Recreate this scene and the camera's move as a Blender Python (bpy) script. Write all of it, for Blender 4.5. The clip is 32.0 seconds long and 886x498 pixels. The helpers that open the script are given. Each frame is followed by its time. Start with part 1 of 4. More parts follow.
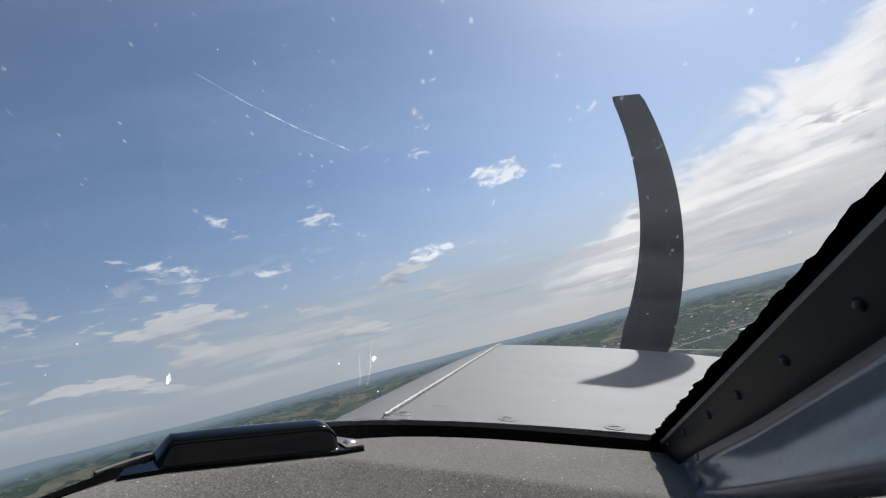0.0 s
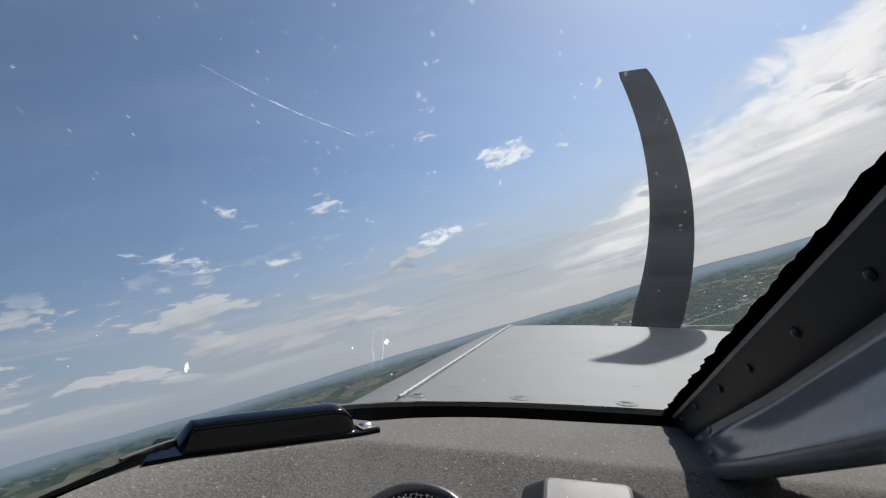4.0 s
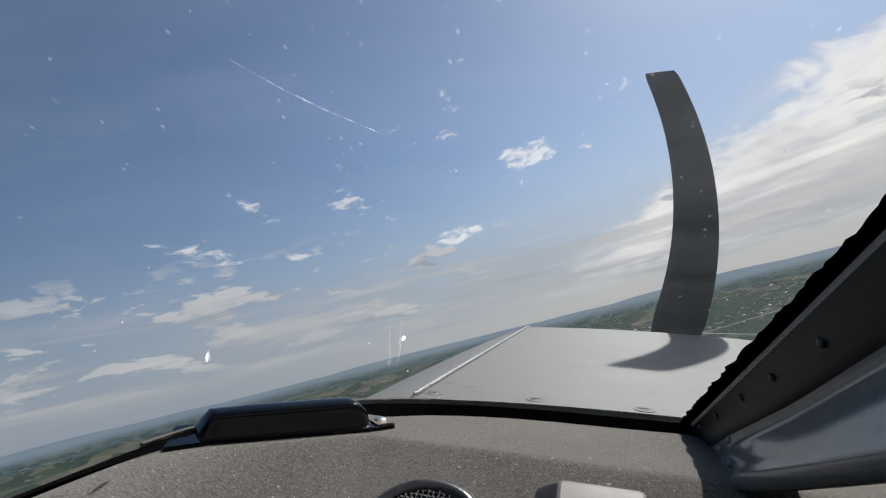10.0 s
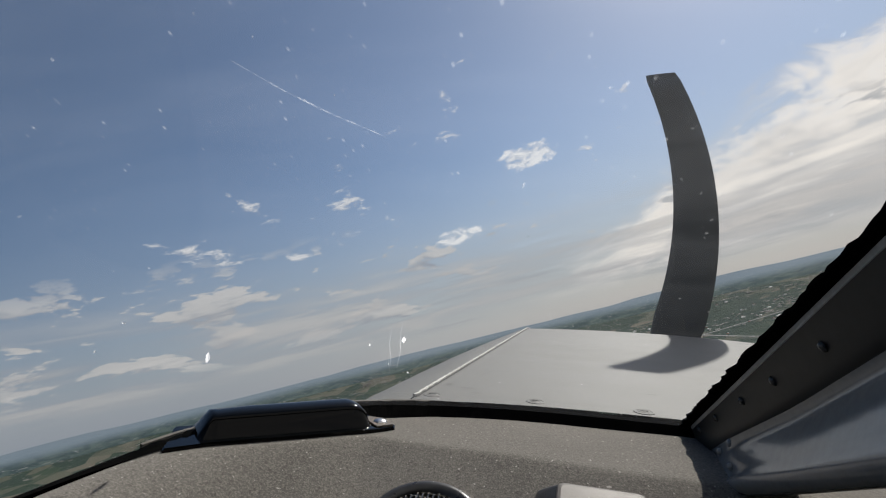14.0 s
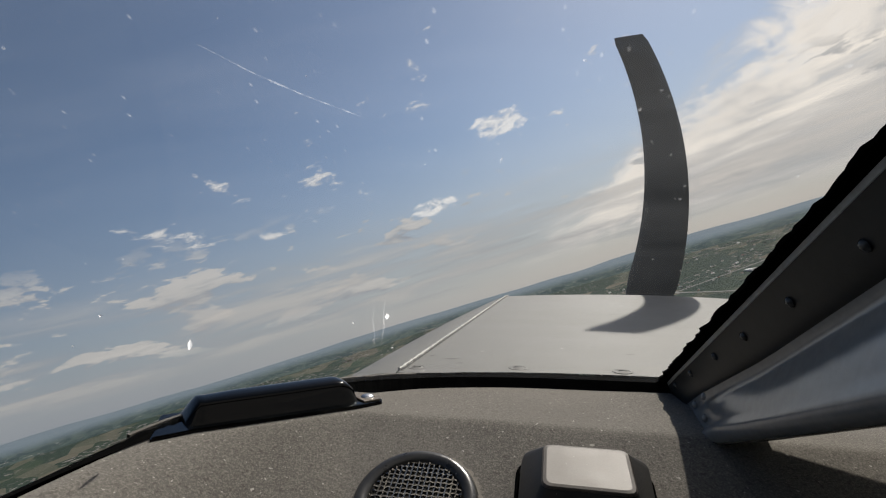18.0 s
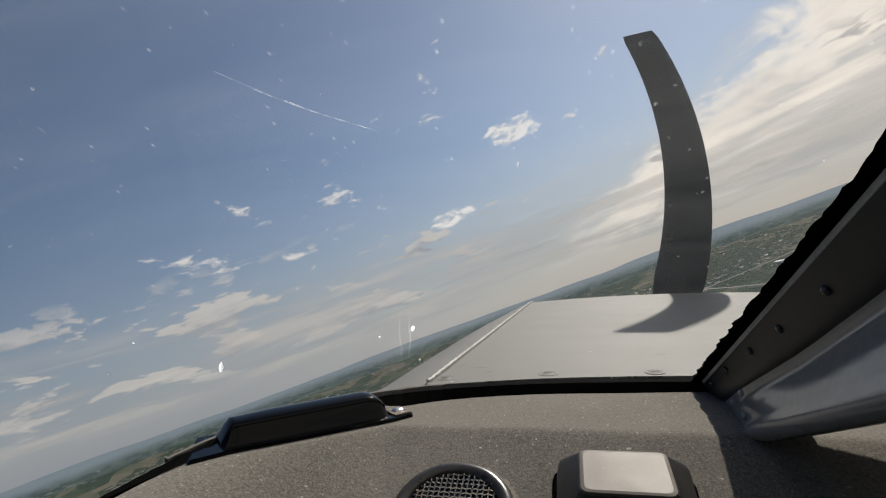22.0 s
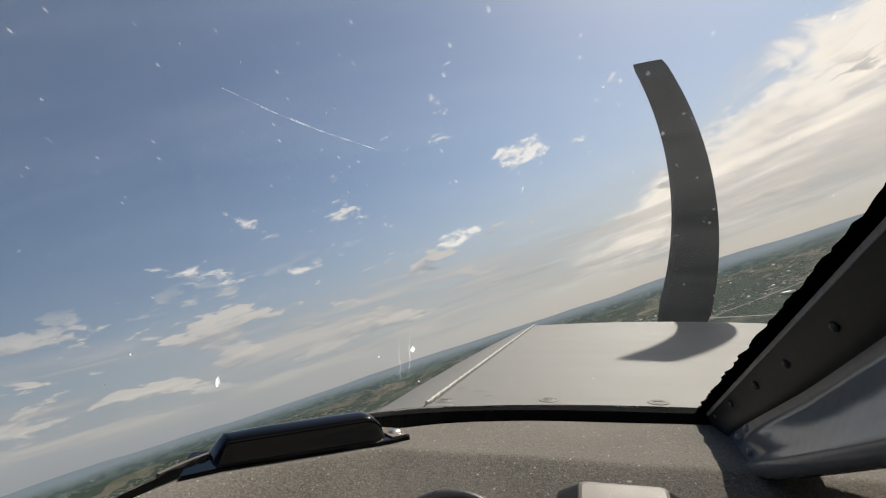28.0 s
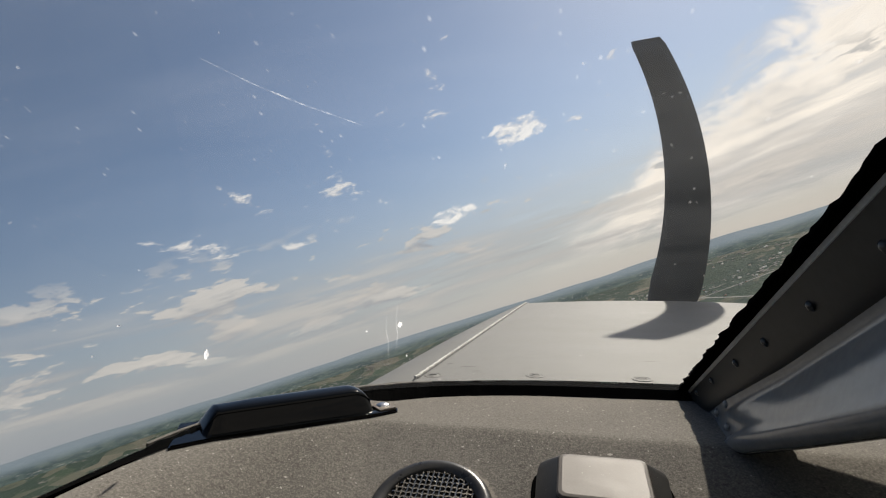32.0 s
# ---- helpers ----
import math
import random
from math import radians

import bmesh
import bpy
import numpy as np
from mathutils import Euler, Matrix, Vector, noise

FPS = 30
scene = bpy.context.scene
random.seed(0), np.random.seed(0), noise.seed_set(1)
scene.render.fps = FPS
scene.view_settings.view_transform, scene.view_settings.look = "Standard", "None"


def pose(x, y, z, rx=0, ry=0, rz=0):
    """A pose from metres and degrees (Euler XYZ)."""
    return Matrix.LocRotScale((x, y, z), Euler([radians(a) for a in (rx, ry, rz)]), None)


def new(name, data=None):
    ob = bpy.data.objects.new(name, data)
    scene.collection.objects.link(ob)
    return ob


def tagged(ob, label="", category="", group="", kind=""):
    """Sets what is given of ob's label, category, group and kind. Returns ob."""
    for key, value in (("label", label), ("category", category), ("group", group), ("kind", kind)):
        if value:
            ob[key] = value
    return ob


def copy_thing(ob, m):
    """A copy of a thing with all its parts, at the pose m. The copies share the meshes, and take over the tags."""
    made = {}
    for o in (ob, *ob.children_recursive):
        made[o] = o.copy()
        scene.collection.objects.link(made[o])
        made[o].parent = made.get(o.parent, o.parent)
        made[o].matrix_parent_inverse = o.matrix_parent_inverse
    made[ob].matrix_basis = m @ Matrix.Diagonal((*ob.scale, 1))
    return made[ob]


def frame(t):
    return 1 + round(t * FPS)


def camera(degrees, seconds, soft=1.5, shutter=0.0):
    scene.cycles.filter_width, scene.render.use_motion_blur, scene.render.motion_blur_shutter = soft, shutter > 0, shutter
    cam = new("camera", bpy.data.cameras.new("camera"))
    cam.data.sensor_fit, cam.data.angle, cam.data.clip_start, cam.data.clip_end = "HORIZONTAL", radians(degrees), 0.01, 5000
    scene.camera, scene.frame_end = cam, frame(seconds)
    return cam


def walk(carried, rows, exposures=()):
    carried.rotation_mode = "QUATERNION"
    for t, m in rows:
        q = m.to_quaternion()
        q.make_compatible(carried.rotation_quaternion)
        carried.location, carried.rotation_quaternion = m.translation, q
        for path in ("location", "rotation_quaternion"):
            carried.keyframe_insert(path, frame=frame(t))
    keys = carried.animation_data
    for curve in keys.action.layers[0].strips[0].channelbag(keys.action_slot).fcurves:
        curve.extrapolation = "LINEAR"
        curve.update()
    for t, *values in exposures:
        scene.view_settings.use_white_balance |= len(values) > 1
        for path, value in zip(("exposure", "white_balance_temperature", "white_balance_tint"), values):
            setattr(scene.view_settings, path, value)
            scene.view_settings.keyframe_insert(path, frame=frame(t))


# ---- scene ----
from mathutils.bvhtree import BVHTree

# The airplane's own frame: x to its right, y ahead, z up, origin at the camera's mean place.
ALT = 480.0      # height of the eye over the land
BANK = 18.0      # right wing down
NOSE = 2.2       # nose above the horizon
PLANE = pose(0, 0, ALT, NOSE, 0, 0) @ pose(0, 0, 0, 0, BANK, 0)

# ---- camera: seconds, place in the cockpit, yaw, pitch, roll ----
cam = camera(81.86, 32.0, soft=1.15)
ROWS = [
    (0, 0.0007, 0.0029, -0.0008, 11.50, 5.45, -2.84),
    (0.5, 0.0008, 0.0016, -0.0023, 10.87, 5.67, -2.68),
    (1, 0.0012, 0.0011, -0.0019, 10.86, 5.26, -1.83),
    (1.5, 0.0011, 0.0007, -0.0013, 11.00, 4.97, -1.31),
    (2, 0.0015, 0.0013, -0.0022, 11.96, 5.39, -0.95),
    (2.5, 0.0020, 0.0012, -0.0020, 12.88, 5.29, -0.79),
    (3, -0.0024, 0.0001, -0.0004, 12.77, 4.70, -0.01),
    (3.5, 0.0012, 0.0010, -0.0015, 12.47, 3.95, -0.61),
    (5.5, 0.0016, 0.0011, -0.0015, 13.09, 2.63, -2.08),
    (6, 0.0016, 0.0003, -0.0008, 12.31, 1.58, -2.02),
    (6.5, 0.0019, 0.0003, -0.0013, 11.71, 1.77, -1.22),
    (7, 0.0019, -0.0001, -0.0014, 12.05, 1.37, -0.84),
    (7.5, 0.0017, -0.0006, -0.0014, 12.34, 0.76, -1.30),
    (8, 0.0013, 0.0001, -0.0018, 12.21, 1.22, -2.09),
    (8.5, 0.0014, -0.0009, -0.0024, 12.42, 1.64, -1.89),
    (9, -0.0006, 0.0002, -0.0007, 13.14, 2.00, -1.59),
    (9.5, 0.0005, 0.0011, -0.0025, 14.29, 2.98, -2.41),
    (10, 0.0014, 0.0006, -0.0021, 14.68, 3.37, -2.88),
    (10.5, -0.0002, -0.0000, -0.0018, 12.58, 3.51, -2.24),
    (11, 0.0001, 0.0009, -0.0003, 12.54, 3.59, -0.59),
    (11.5, -0.0005, 0.0001, -0.0027, 13.89, 4.55, -0.58),
    (12, -0.0001, 0.0006, -0.0025, 14.47, 4.51, -2.73),
    (12.5, 0.0000, 0.0003, -0.0025, 13.50, 4.33, -2.94),
    (13, -0.0038, -0.0014, -0.0004, 11.95, 3.70, -3.11),
    (13.5, 0.0000, 0.0004, -0.0015, 13.39, 3.79, -3.20),
    (14, 0.0004, 0.0006, -0.0013, 14.63, 3.46, -3.11),
    (14.5, -0.0013, 0.0003, -0.0020, 14.57, 2.23, -4.04),
    (16.5, -0.0017, -0.0016, 0.0013, 13.45, 0.52, -0.88),
    (17, -0.0024, -0.0012, 0.0008, 14.17, 1.05, 0.40),
    (17.5, -0.0012, -0.0017, 0.0013, 13.63, 0.00, -0.56),
    (18, -0.0017, -0.0013, 0.0015, 12.06, 0.32, -0.27),
    (18.5, -0.0011, -0.0021, 0.0011, 12.74, 0.91, 0.62),
    (19, 0.0000, -0.0000, 0.0000, 14.00, 1.40, 1.00),
    (19.5, -0.0013, -0.0007, 0.0012, 14.51, 0.87, 0.20),
    (20, -0.0013, -0.0019, 0.0012, 13.98, 1.56, 1.52),
    (20.5, -0.0020, -0.0013, 0.0013, 12.45, 2.13, 2.17),
    (21, -0.0012, -0.0015, 0.0002, 12.56, 2.34, 1.86),
    (21.5, -0.0022, -0.0015, 0.0006, 13.92, 2.74, 3.09),
    (22, -0.0022, -0.0016, 0.0004, 14.44, 1.58, 3.14),
    (22.5, -0.0018, -0.0018, 0.0006, 13.38, 2.12, 1.62),
    (23, 0.0006, -0.0010, -0.0012, 12.76, 2.69, 0.31),
    (23.5, -0.0023, -0.0012, 0.0012, 11.93, 2.77, -0.31),
    (24, -0.0019, -0.0007, 0.0013, 11.92, 3.22, -1.10),
    (24.5, -0.0021, -0.0006, 0.0012, 12.64, 3.98, -0.10),
    (25, -0.0003, 0.0012, 0.0015, 13.91, 4.32, -0.11),
    (25.5, -0.0010, 0.0006, 0.0013, 14.42, 3.09, -2.11),
    (27.5, -0.0005, 0.0007, 0.0013, 14.63, 3.66, 1.24),
    (28, -0.0012, 0.0013, 0.0021, 14.94, 3.74, 1.17),
    (28.5, -0.0007, 0.0009, 0.0019, 14.66, 3.65, 1.08),
    (29, 0.0001, 0.0002, 0.0025, 13.86, 2.76, 0.72),
    (29.5, -0.0000, 0.0009, 0.0022, 13.73, 2.60, 0.58),
    (30, -0.0014, 0.0021, 0.0004, 14.28, 2.56, -0.14),
    (30.5, 0.0012, 0.0025, 0.0023, 14.83, 1.92, -0.04),
    (31, 0.0007, 0.0030, 0.0031, 14.71, 1.16, -0.17),
    (31.5, 0.0023, 0.0012, 0.0026, 14.15, 1.06, 0.26),
    (32, 0.0050, 0.0011, 0.0012, 14.33, 1.20, 0.48),
]
walk(cam, [(t, PLANE @ pose(x, y, z, 90 + p, r, w)) for t, x, y, z, w, p, r in ROWS],
     exposures=[(0.0, 0.12, 6000, 10), (9.0, -0.01, 6100, 10), (14.0, -0.09, 6400, 10), (18.0, -0.12, 6650, 10), (23.0, -0.06, 6800, 10), (28.0, 0.08, 6880, 10), (32.0, 0.12, 6880, 10)])

# ---- light ----
SUN_RIGHT, SUN_UP = 9.5, 44.0      # in the airplane's frame, degrees
sa, se = radians(SUN_RIGHT), radians(SUN_UP)
sun_way = (PLANE.to_3x3() @ Vector((math.sin(sa) * math.cos(se), math.cos(sa) * math.cos(se), math.sin(se)))).normalized()
sun = new("sun", bpy.data.lights.new("sun", "SUN"))
sun.data.energy, sun.data.angle, sun.data.color = 4.7, radians(1.0), (1.0, 0.94, 0.85)
sun.matrix_basis = sun_way.to_track_quat("Z", "Y").to_matrix().to_4x4()


class Nodes:
    """A small writer of node trees."""
    def __init__(self, tree):
        self.tree = tree
        tree.nodes.clear()

    def add(self, kind, values=None, **settings):
        node = self.tree.nodes.new(kind)
        for key, value in settings.items():
            setattr(node, key, value)
        for key, value in (values or {}).items():
            if isinstance(value, bpy.types.NodeSocket):
                self.tree.links.new(value, node.inputs[key])
            else:
                node.inputs[key].default_value = value
        return node

    def math(self, op, a, b=0.0, clamp=False):
        return self.add("ShaderNodeMath", {0: a, 1: b}, operation=op, use_clamp=clamp).outputs[0]

    def ramp(self, value, low, high, to_low=0.0, to_high=1.0):
        return self.add("ShaderNodeMapRange", {"Value": value, "From Min": low, "From Max": high, "To Min": to_low, "To Max": to_high},
                        interpolation_type="SMOOTHSTEP").outputs["Result"]

    def mix(self, fac, a, b, blend="MIX"):
        node = self.add("ShaderNodeMix", data_type="RGBA", blend_type=blend)
        for socket, value in (("Factor_Float", fac), ("A_Color", a), ("B_Color", b)):
            target = next(s for s in node.inputs if s.identifier == socket)
            if isinstance(value, bpy.types.NodeSocket):
                self.tree.links.new(value, target)
            else:
                target.default_value = value if socket == "Factor_Float" or len(value) == 4 else (*value, 1)
        return next(s for s in node.outputs if s.identifier == "Result_Color")

    def noise(self, vector, scale, detail=4.0, rough=0.55, distort=0.0):
        return self.add("ShaderNodeTexNoise", {"Vector": vector, "Scale": scale, "Detail": detail, "Roughness": rough, "Distortion": distort}).outputs["Fac"]


# Sky: clear blue above, pale haze towards the horizon, small cumulus and long streaks of cloud.
world = bpy.data.worlds.new("sky")
world.use_nodes = True
scene.world = world
n = Nodes(world.node_tree)
way = n.add("ShaderNodeTexCoord").outputs["Generated"]
sky = n.add("ShaderNodeTexSky", {"Vector": way}, sky_type="NISHITA", sun_disc=False, sun_elevation=math.asin(sun_way.z),
            sun_rotation=math.atan2(sun_way.x, sun_way.y), altitude=400, air_density=1.0, dust_density=0.6, ozone_density=1.2).outputs[0]
sky = n.mix(1.0, sky, (0.085, 0.085, 0.085), "MULTIPLY")
xyz = n.add("ShaderNodeSeparateXYZ", {0: way})
up = n.math("MAXIMUM", xyz.outputs[2], 0.0)
haze = n.ramp(up, 0.0, 0.44, 1.0, 0.0)
haze = n.math("POWER", haze, 1.6)
# heading to the right of the nose, in radians
right = n.math("ARCTAN2", xyz.outputs[0], xyz.outputs[1])
sunward = n.ramp(right, -0.95, 0.15)
air = n.mix(n.math("MULTIPLY", haze, 0.86), n.mix(1.0, sky, n.mix(sunward, (0.80, 0.83, 0.86), (1.0, 1.0, 1.0)), "MULTIPLY"), n.mix(sunward, (0.300, 0.328, 0.375), (0.440, 0.435, 0.440)))
# where in the sky: heading and height, both in radians or nearly so
angles = n.add("ShaderNodeCombineXYZ", {0: right, 1: up, 2: 0.0}).outputs[0]


def drawn_out(tilt, stretch, shift):
    """Sky angles turned and drawn out along the wind."""
    return n.add("ShaderNodeMapping", {"Vector": angles, "Rotation": (0, 0, radians(tilt)), "Scale": stretch, "Location": shift}).outputs[0]


def spot(at_right, at_up, wide, high):
    """One soft round place in the sky, 1 in its middle."""
    u = n.math("DIVIDE", n.math("SUBTRACT", right, at_right), wide)
    v = n.math("DIVIDE", n.math("SUBTRACT", up, at_up), high)
    return n.ramp(n.math("ADD", n.math("MULTIPLY", u, u), n.math("MULTIPLY", v, v)), 0.0, 1.0, 1.0, 0.0)


# a long bank of thin cloud ahead and to the right, feathered along its upper edge
fibres = n.noise(drawn_out(-22, (2.4, 13.0, 1.0), (3.1, 0.6, 0.4)), 1.5, 11, 0.60, 0.45)
feather = n.noise(drawn_out(40, (5.0, 11.0, 1.0), (0.7, 2.6, 0.1)), 1.3, 10, 0.66, 0.6)
stripes = n.noise(drawn_out(-9, (1.3, 17.0, 1.0), (6.3, 1.9, 2.2)), 1.5, 9, 0.55, 0.35)
top_line = n.math("ADD", n.math("MULTIPLY", right, 0.42), n.math("MULTIPLY", feather, 0.26))
inside = n.math("SUBTRACT", n.math("SUBTRACT", top_line, 0.03), up)
veil = n.math("MULTIPLY", n.ramp(inside, -0.01, 0.085), n.ramp(right, -0.20, 0.16))
veil = n.math("MULTIPLY", veil, n.ramp(up, 0.012, 0.06))
rim = n.math("MULTIPLY", n.ramp(inside, 0.0, 0.05), n.ramp(inside, 0.16, 0.06))
body = n.math("ADD", n.math("MULTIPLY", n.ramp(fibres, 0.36, 0.62), 0.55), n.math("MULTIPLY", n.ramp(stripes, 0.42, 0.60), 0.45))
body = n.math("MAXIMUM", body, n.math("MULTIPLY", rim, n.ramp(fibres, 0.30, 0.52, 0.55, 1.0)))
air = n.mix(n.math("MULTIPLY", veil, n.ramp(body, 0.0, 0.55, 0.45, 0.92)), air, n.mix(body, (0.43, 0.43, 0.44), (1.0, 0.91, 0.81)))
# low broken cumulus with pale tops and flat grey feet, thicker to the left
lifted = n.add("ShaderNodeCombineXYZ", {0: n.math("MULTIPLY", right, 9.0), 1: n.math("MULTIPLY", up, 30.0), 2: 0.0}).outputs[0]
heap = n.noise(lifted, 0.72, 12, 0.60, 0.15)
heap = n.math("ADD", heap, n.ramp(right, 0.30, -0.75, -0.07, 0.015))
cover = n.math("MULTIPLY", n.ramp(up, 0.035, 0.07), n.ramp(up, 0.26, 0.17))
bank = n.math("MULTIPLY", n.ramp(heap, 0.525, 0.570), cover)
lower = n.noise(n.add("ShaderNodeVectorMath", {0: lifted, 1: (0.1, 0.45, 0.0)}, operation="ADD").outputs[0], 0.72, 12, 0.60, 0.15)
lit = n.ramp(n.math("SUBTRACT", heap, lower), -0.10, 0.09)
air = n.mix(n.math("MULTIPLY", bank, 0.80), air, n.mix(lit, (0.30, 0.315, 0.345), (0.62, 0.585, 0.55)))
# warm grey layers of far cloud close above the horizon
sheet = n.noise(drawn_out(-4, (2.6, 26.0, 1.0), (0.3, 0.0, 7.0)), 0.95, 9, 0.60, 0.3)
sheet_at = n.math("MULTIPLY", n.ramp(sheet, 0.38, 0.60), n.math("MULTIPLY", n.ramp(up, 0.01, 0.05), n.ramp(up, 0.21, 0.09)))
air = n.mix(n.math("MULTIPLY", sheet_at, 0.72), air, n.mix(n.ramp(sheet, 0.44, 0.66), (0.325, 0.340, 0.370), (0.52, 0.49, 0.465)))
bars = n.noise(drawn_out(-2, (2.2, 44.0, 1.0), (0.0, 0.0, 3.0)), 1.3, 8, 0.62, 0.3)
bar = n.math("MULTIPLY", n.ramp(bars, 0.52, 0.68), n.math("MULTIPLY", n.ramp(up, 0.012, 0.03), n.ramp(up, 0.13, 0.07)))
air = n.mix(n.math("MULTIPLY", bar, 0.45), air, (0.33, 0.34, 0.36))
# a field of small bright puffs, and a few single ones
puffs = n.noise(drawn_out(-8, (20.0, 52.0, 1.0), (1.7, 7.4, 1.0)), 0.62, 7, 0.62, 0.25)
shade = n.noise(drawn_out(-8, (20.0, 52.0, 1.0), (1.76, 7.75, 1.0)), 0.62, 7, 0.62, 0.25)
field = n.math("MAXIMUM", spot(-0.52, 0.285, 0.36, 0.135), n.math("MAXIMUM", n.math("MULTIPLY", spot(-0.10, 0.40, 0.42, 0.13), 0.72), n.math("MULTIPLY", spot(0.10, 0.30, 0.30, 0.10), 0.62)))
puff = n.ramp(n.math("ADD", puffs, n.math("MULTIPLY", field, 0.17)), 0.715, 0.835)
puff = n.math("MULTIPLY", puff, n.ramp(field, 0.0, 0.25))
air = n.mix(n.math("MULTIPLY", puff, 0.78), air, n.mix(n.ramp(n.math("SUBTRACT", puffs, shade), -0.08, 0.08), (0.50, 0.51, 0.54), (0.80, 0.77, 0.74)))
curl = n.noise(drawn_out(-30, (15.0, 27.0, 1.0), (0.2, 4.4, 5.0)), 1.5, 9, 0.64, 0.3)
lone = n.math("MAXIMUM", spot(-0.02, 0.300, 0.085, 0.036), n.math("MULTIPLY", spot(-0.19, 0.190, 0.070, 0.026), 0.85))
lone_at = n.ramp(n.math("ADD", curl, n.math("MULTIPLY", lone, 0.34)), 0.68, 0.86)
air = n.mix(n.math("MULTIPLY", lone_at, 0.82), air, n.mix(n.ramp(curl, 0.38, 0.58), (0.60, 0.61, 0.63), (0.92, 0.89, 0.86)))
bg = n.add("ShaderNodeBackground", {"Color": air, "Strength": 1.0})
n.add("ShaderNodeOutputWorld", {"Surface": bg.outputs[0]})

# ---- materials ----


def material(name, colours, rough=0.5, metal=0.0, scale=20.0, grain=200.0, bump=0.0, dust=0.0, coat=0.0, rough_var=0.1, spec=0.5):
    """colours: two tones mixed by large stains; grain: scale of the fine relief; dust: share of pale specks."""
    m = bpy.data.materials.new(name)
    m.use_nodes = True
    n = Nodes(m.node_tree)
    at = n.add("ShaderNodeTexCoord").outputs["Object"]
    large, fine = n.noise(at, scale, 5), n.noise(at, grain, 3, 0.6)
    colour = n.mix(n.ramp(large, 0.3, 0.7), colours[0], colours[1])
    colour = n.mix(0.35, colour, n.mix(fine, tuple(0.55 * c for c in colours[0]), tuple(min(1, 1.4 * c) for c in colours[1])))
    roughness = n.math("ADD", n.math("MULTIPLY", n.math("SUBTRACT", large, 0.5), 2 * rough_var), rough, True)
    if dust:
        specks = n.ramp(n.noise(at, grain * 0.45, 2, 0.4), 0.76 - dust, 0.80 - dust)
        colour = n.mix(n.math("MULTIPLY", specks, 0.6), colour, (0.42, 0.40, 0.37))
    values = {"Base Color": colour, "Roughness": roughness, "Metallic": metal, "Coat Weight": coat, "Coat Roughness": 0.06, "Specular IOR Level": spec}
    if bump:
        values["Normal"] = n.add("ShaderNodeBump", {"Height": fine, "Strength": bump, "Distance": 0.6 / grain}).outputs[0]
    shader = n.add("ShaderNodeBsdfPrincipled", values)
    n.add("ShaderNodeOutputMaterial", {"Surface": shader.outputs[0]})
    return m


def paint_material():
    """Dull silver paint with faint cross bands, streaks and flecks of dirt."""
    m = bpy.data.materials.new("weathered_silver_paint")
    m.use_nodes = True
    n = Nodes(m.node_tree)
    at = n.add("ShaderNodeTexCoord").outputs["Object"]
    across = n.noise(n.add("ShaderNodeMapping", {"Vector": at, "Scale": (0.5, 6.0, 1.0)}).outputs[0], 2.2, 5, 0.6)
    aft = n.noise(n.add("ShaderNodeMapping", {"Vector": at, "Scale": (9.0, 0.5, 1.0)}).outputs[0], 3.0, 5, 0.6)
    mottle = n.noise(at, 14, 5, 0.65)
    colour = n.mix(n.ramp(across, 0.3, 0.7), (0.166, 0.162, 0.151), (0.178, 0.174, 0.162))
    colour = n.mix(n.ramp(aft, 0.55, 0.80, 0.0, 0.18), colour, (0.108, 0.102, 0.090))
    colour = n.mix(n.ramp(mottle, 0.55, 0.75, 0.0, 0.25), colour, (0.174, 0.171, 0.161))
    colour = n.mix(n.ramp(n.noise(at, 160, 2, 0.4), 0.745, 0.775, 0.0, 0.7), colour, (0.045, 0.040, 0.034))
    colour = n.mix(n.ramp(n.noise(at, 120, 2, 0.4), 0.755, 0.78, 0.0, 0.8), colour, (0.55, 0.54, 0.51))
    rough = n.ramp(n.math("ADD", n.math("MULTIPLY", across, 0.6), n.math("MULTIPLY", mottle, 0.4)), 0.3, 0.7, 0.52, 0.62)
    relief = n.add("ShaderNodeBump", {"Height": n.noise(at, 5, 3, 0.5), "Strength": 0.10, "Distance": 0.003}).outputs[0]
    shader = n.add("ShaderNodeBsdfPrincipled", {"Base Color": colour, "Roughness": rough, "Specular IOR Level": 0.20, "Normal": relief})
    n.add("ShaderNodeOutputMaterial", {"Surface": shader.outputs[0]})
    return m


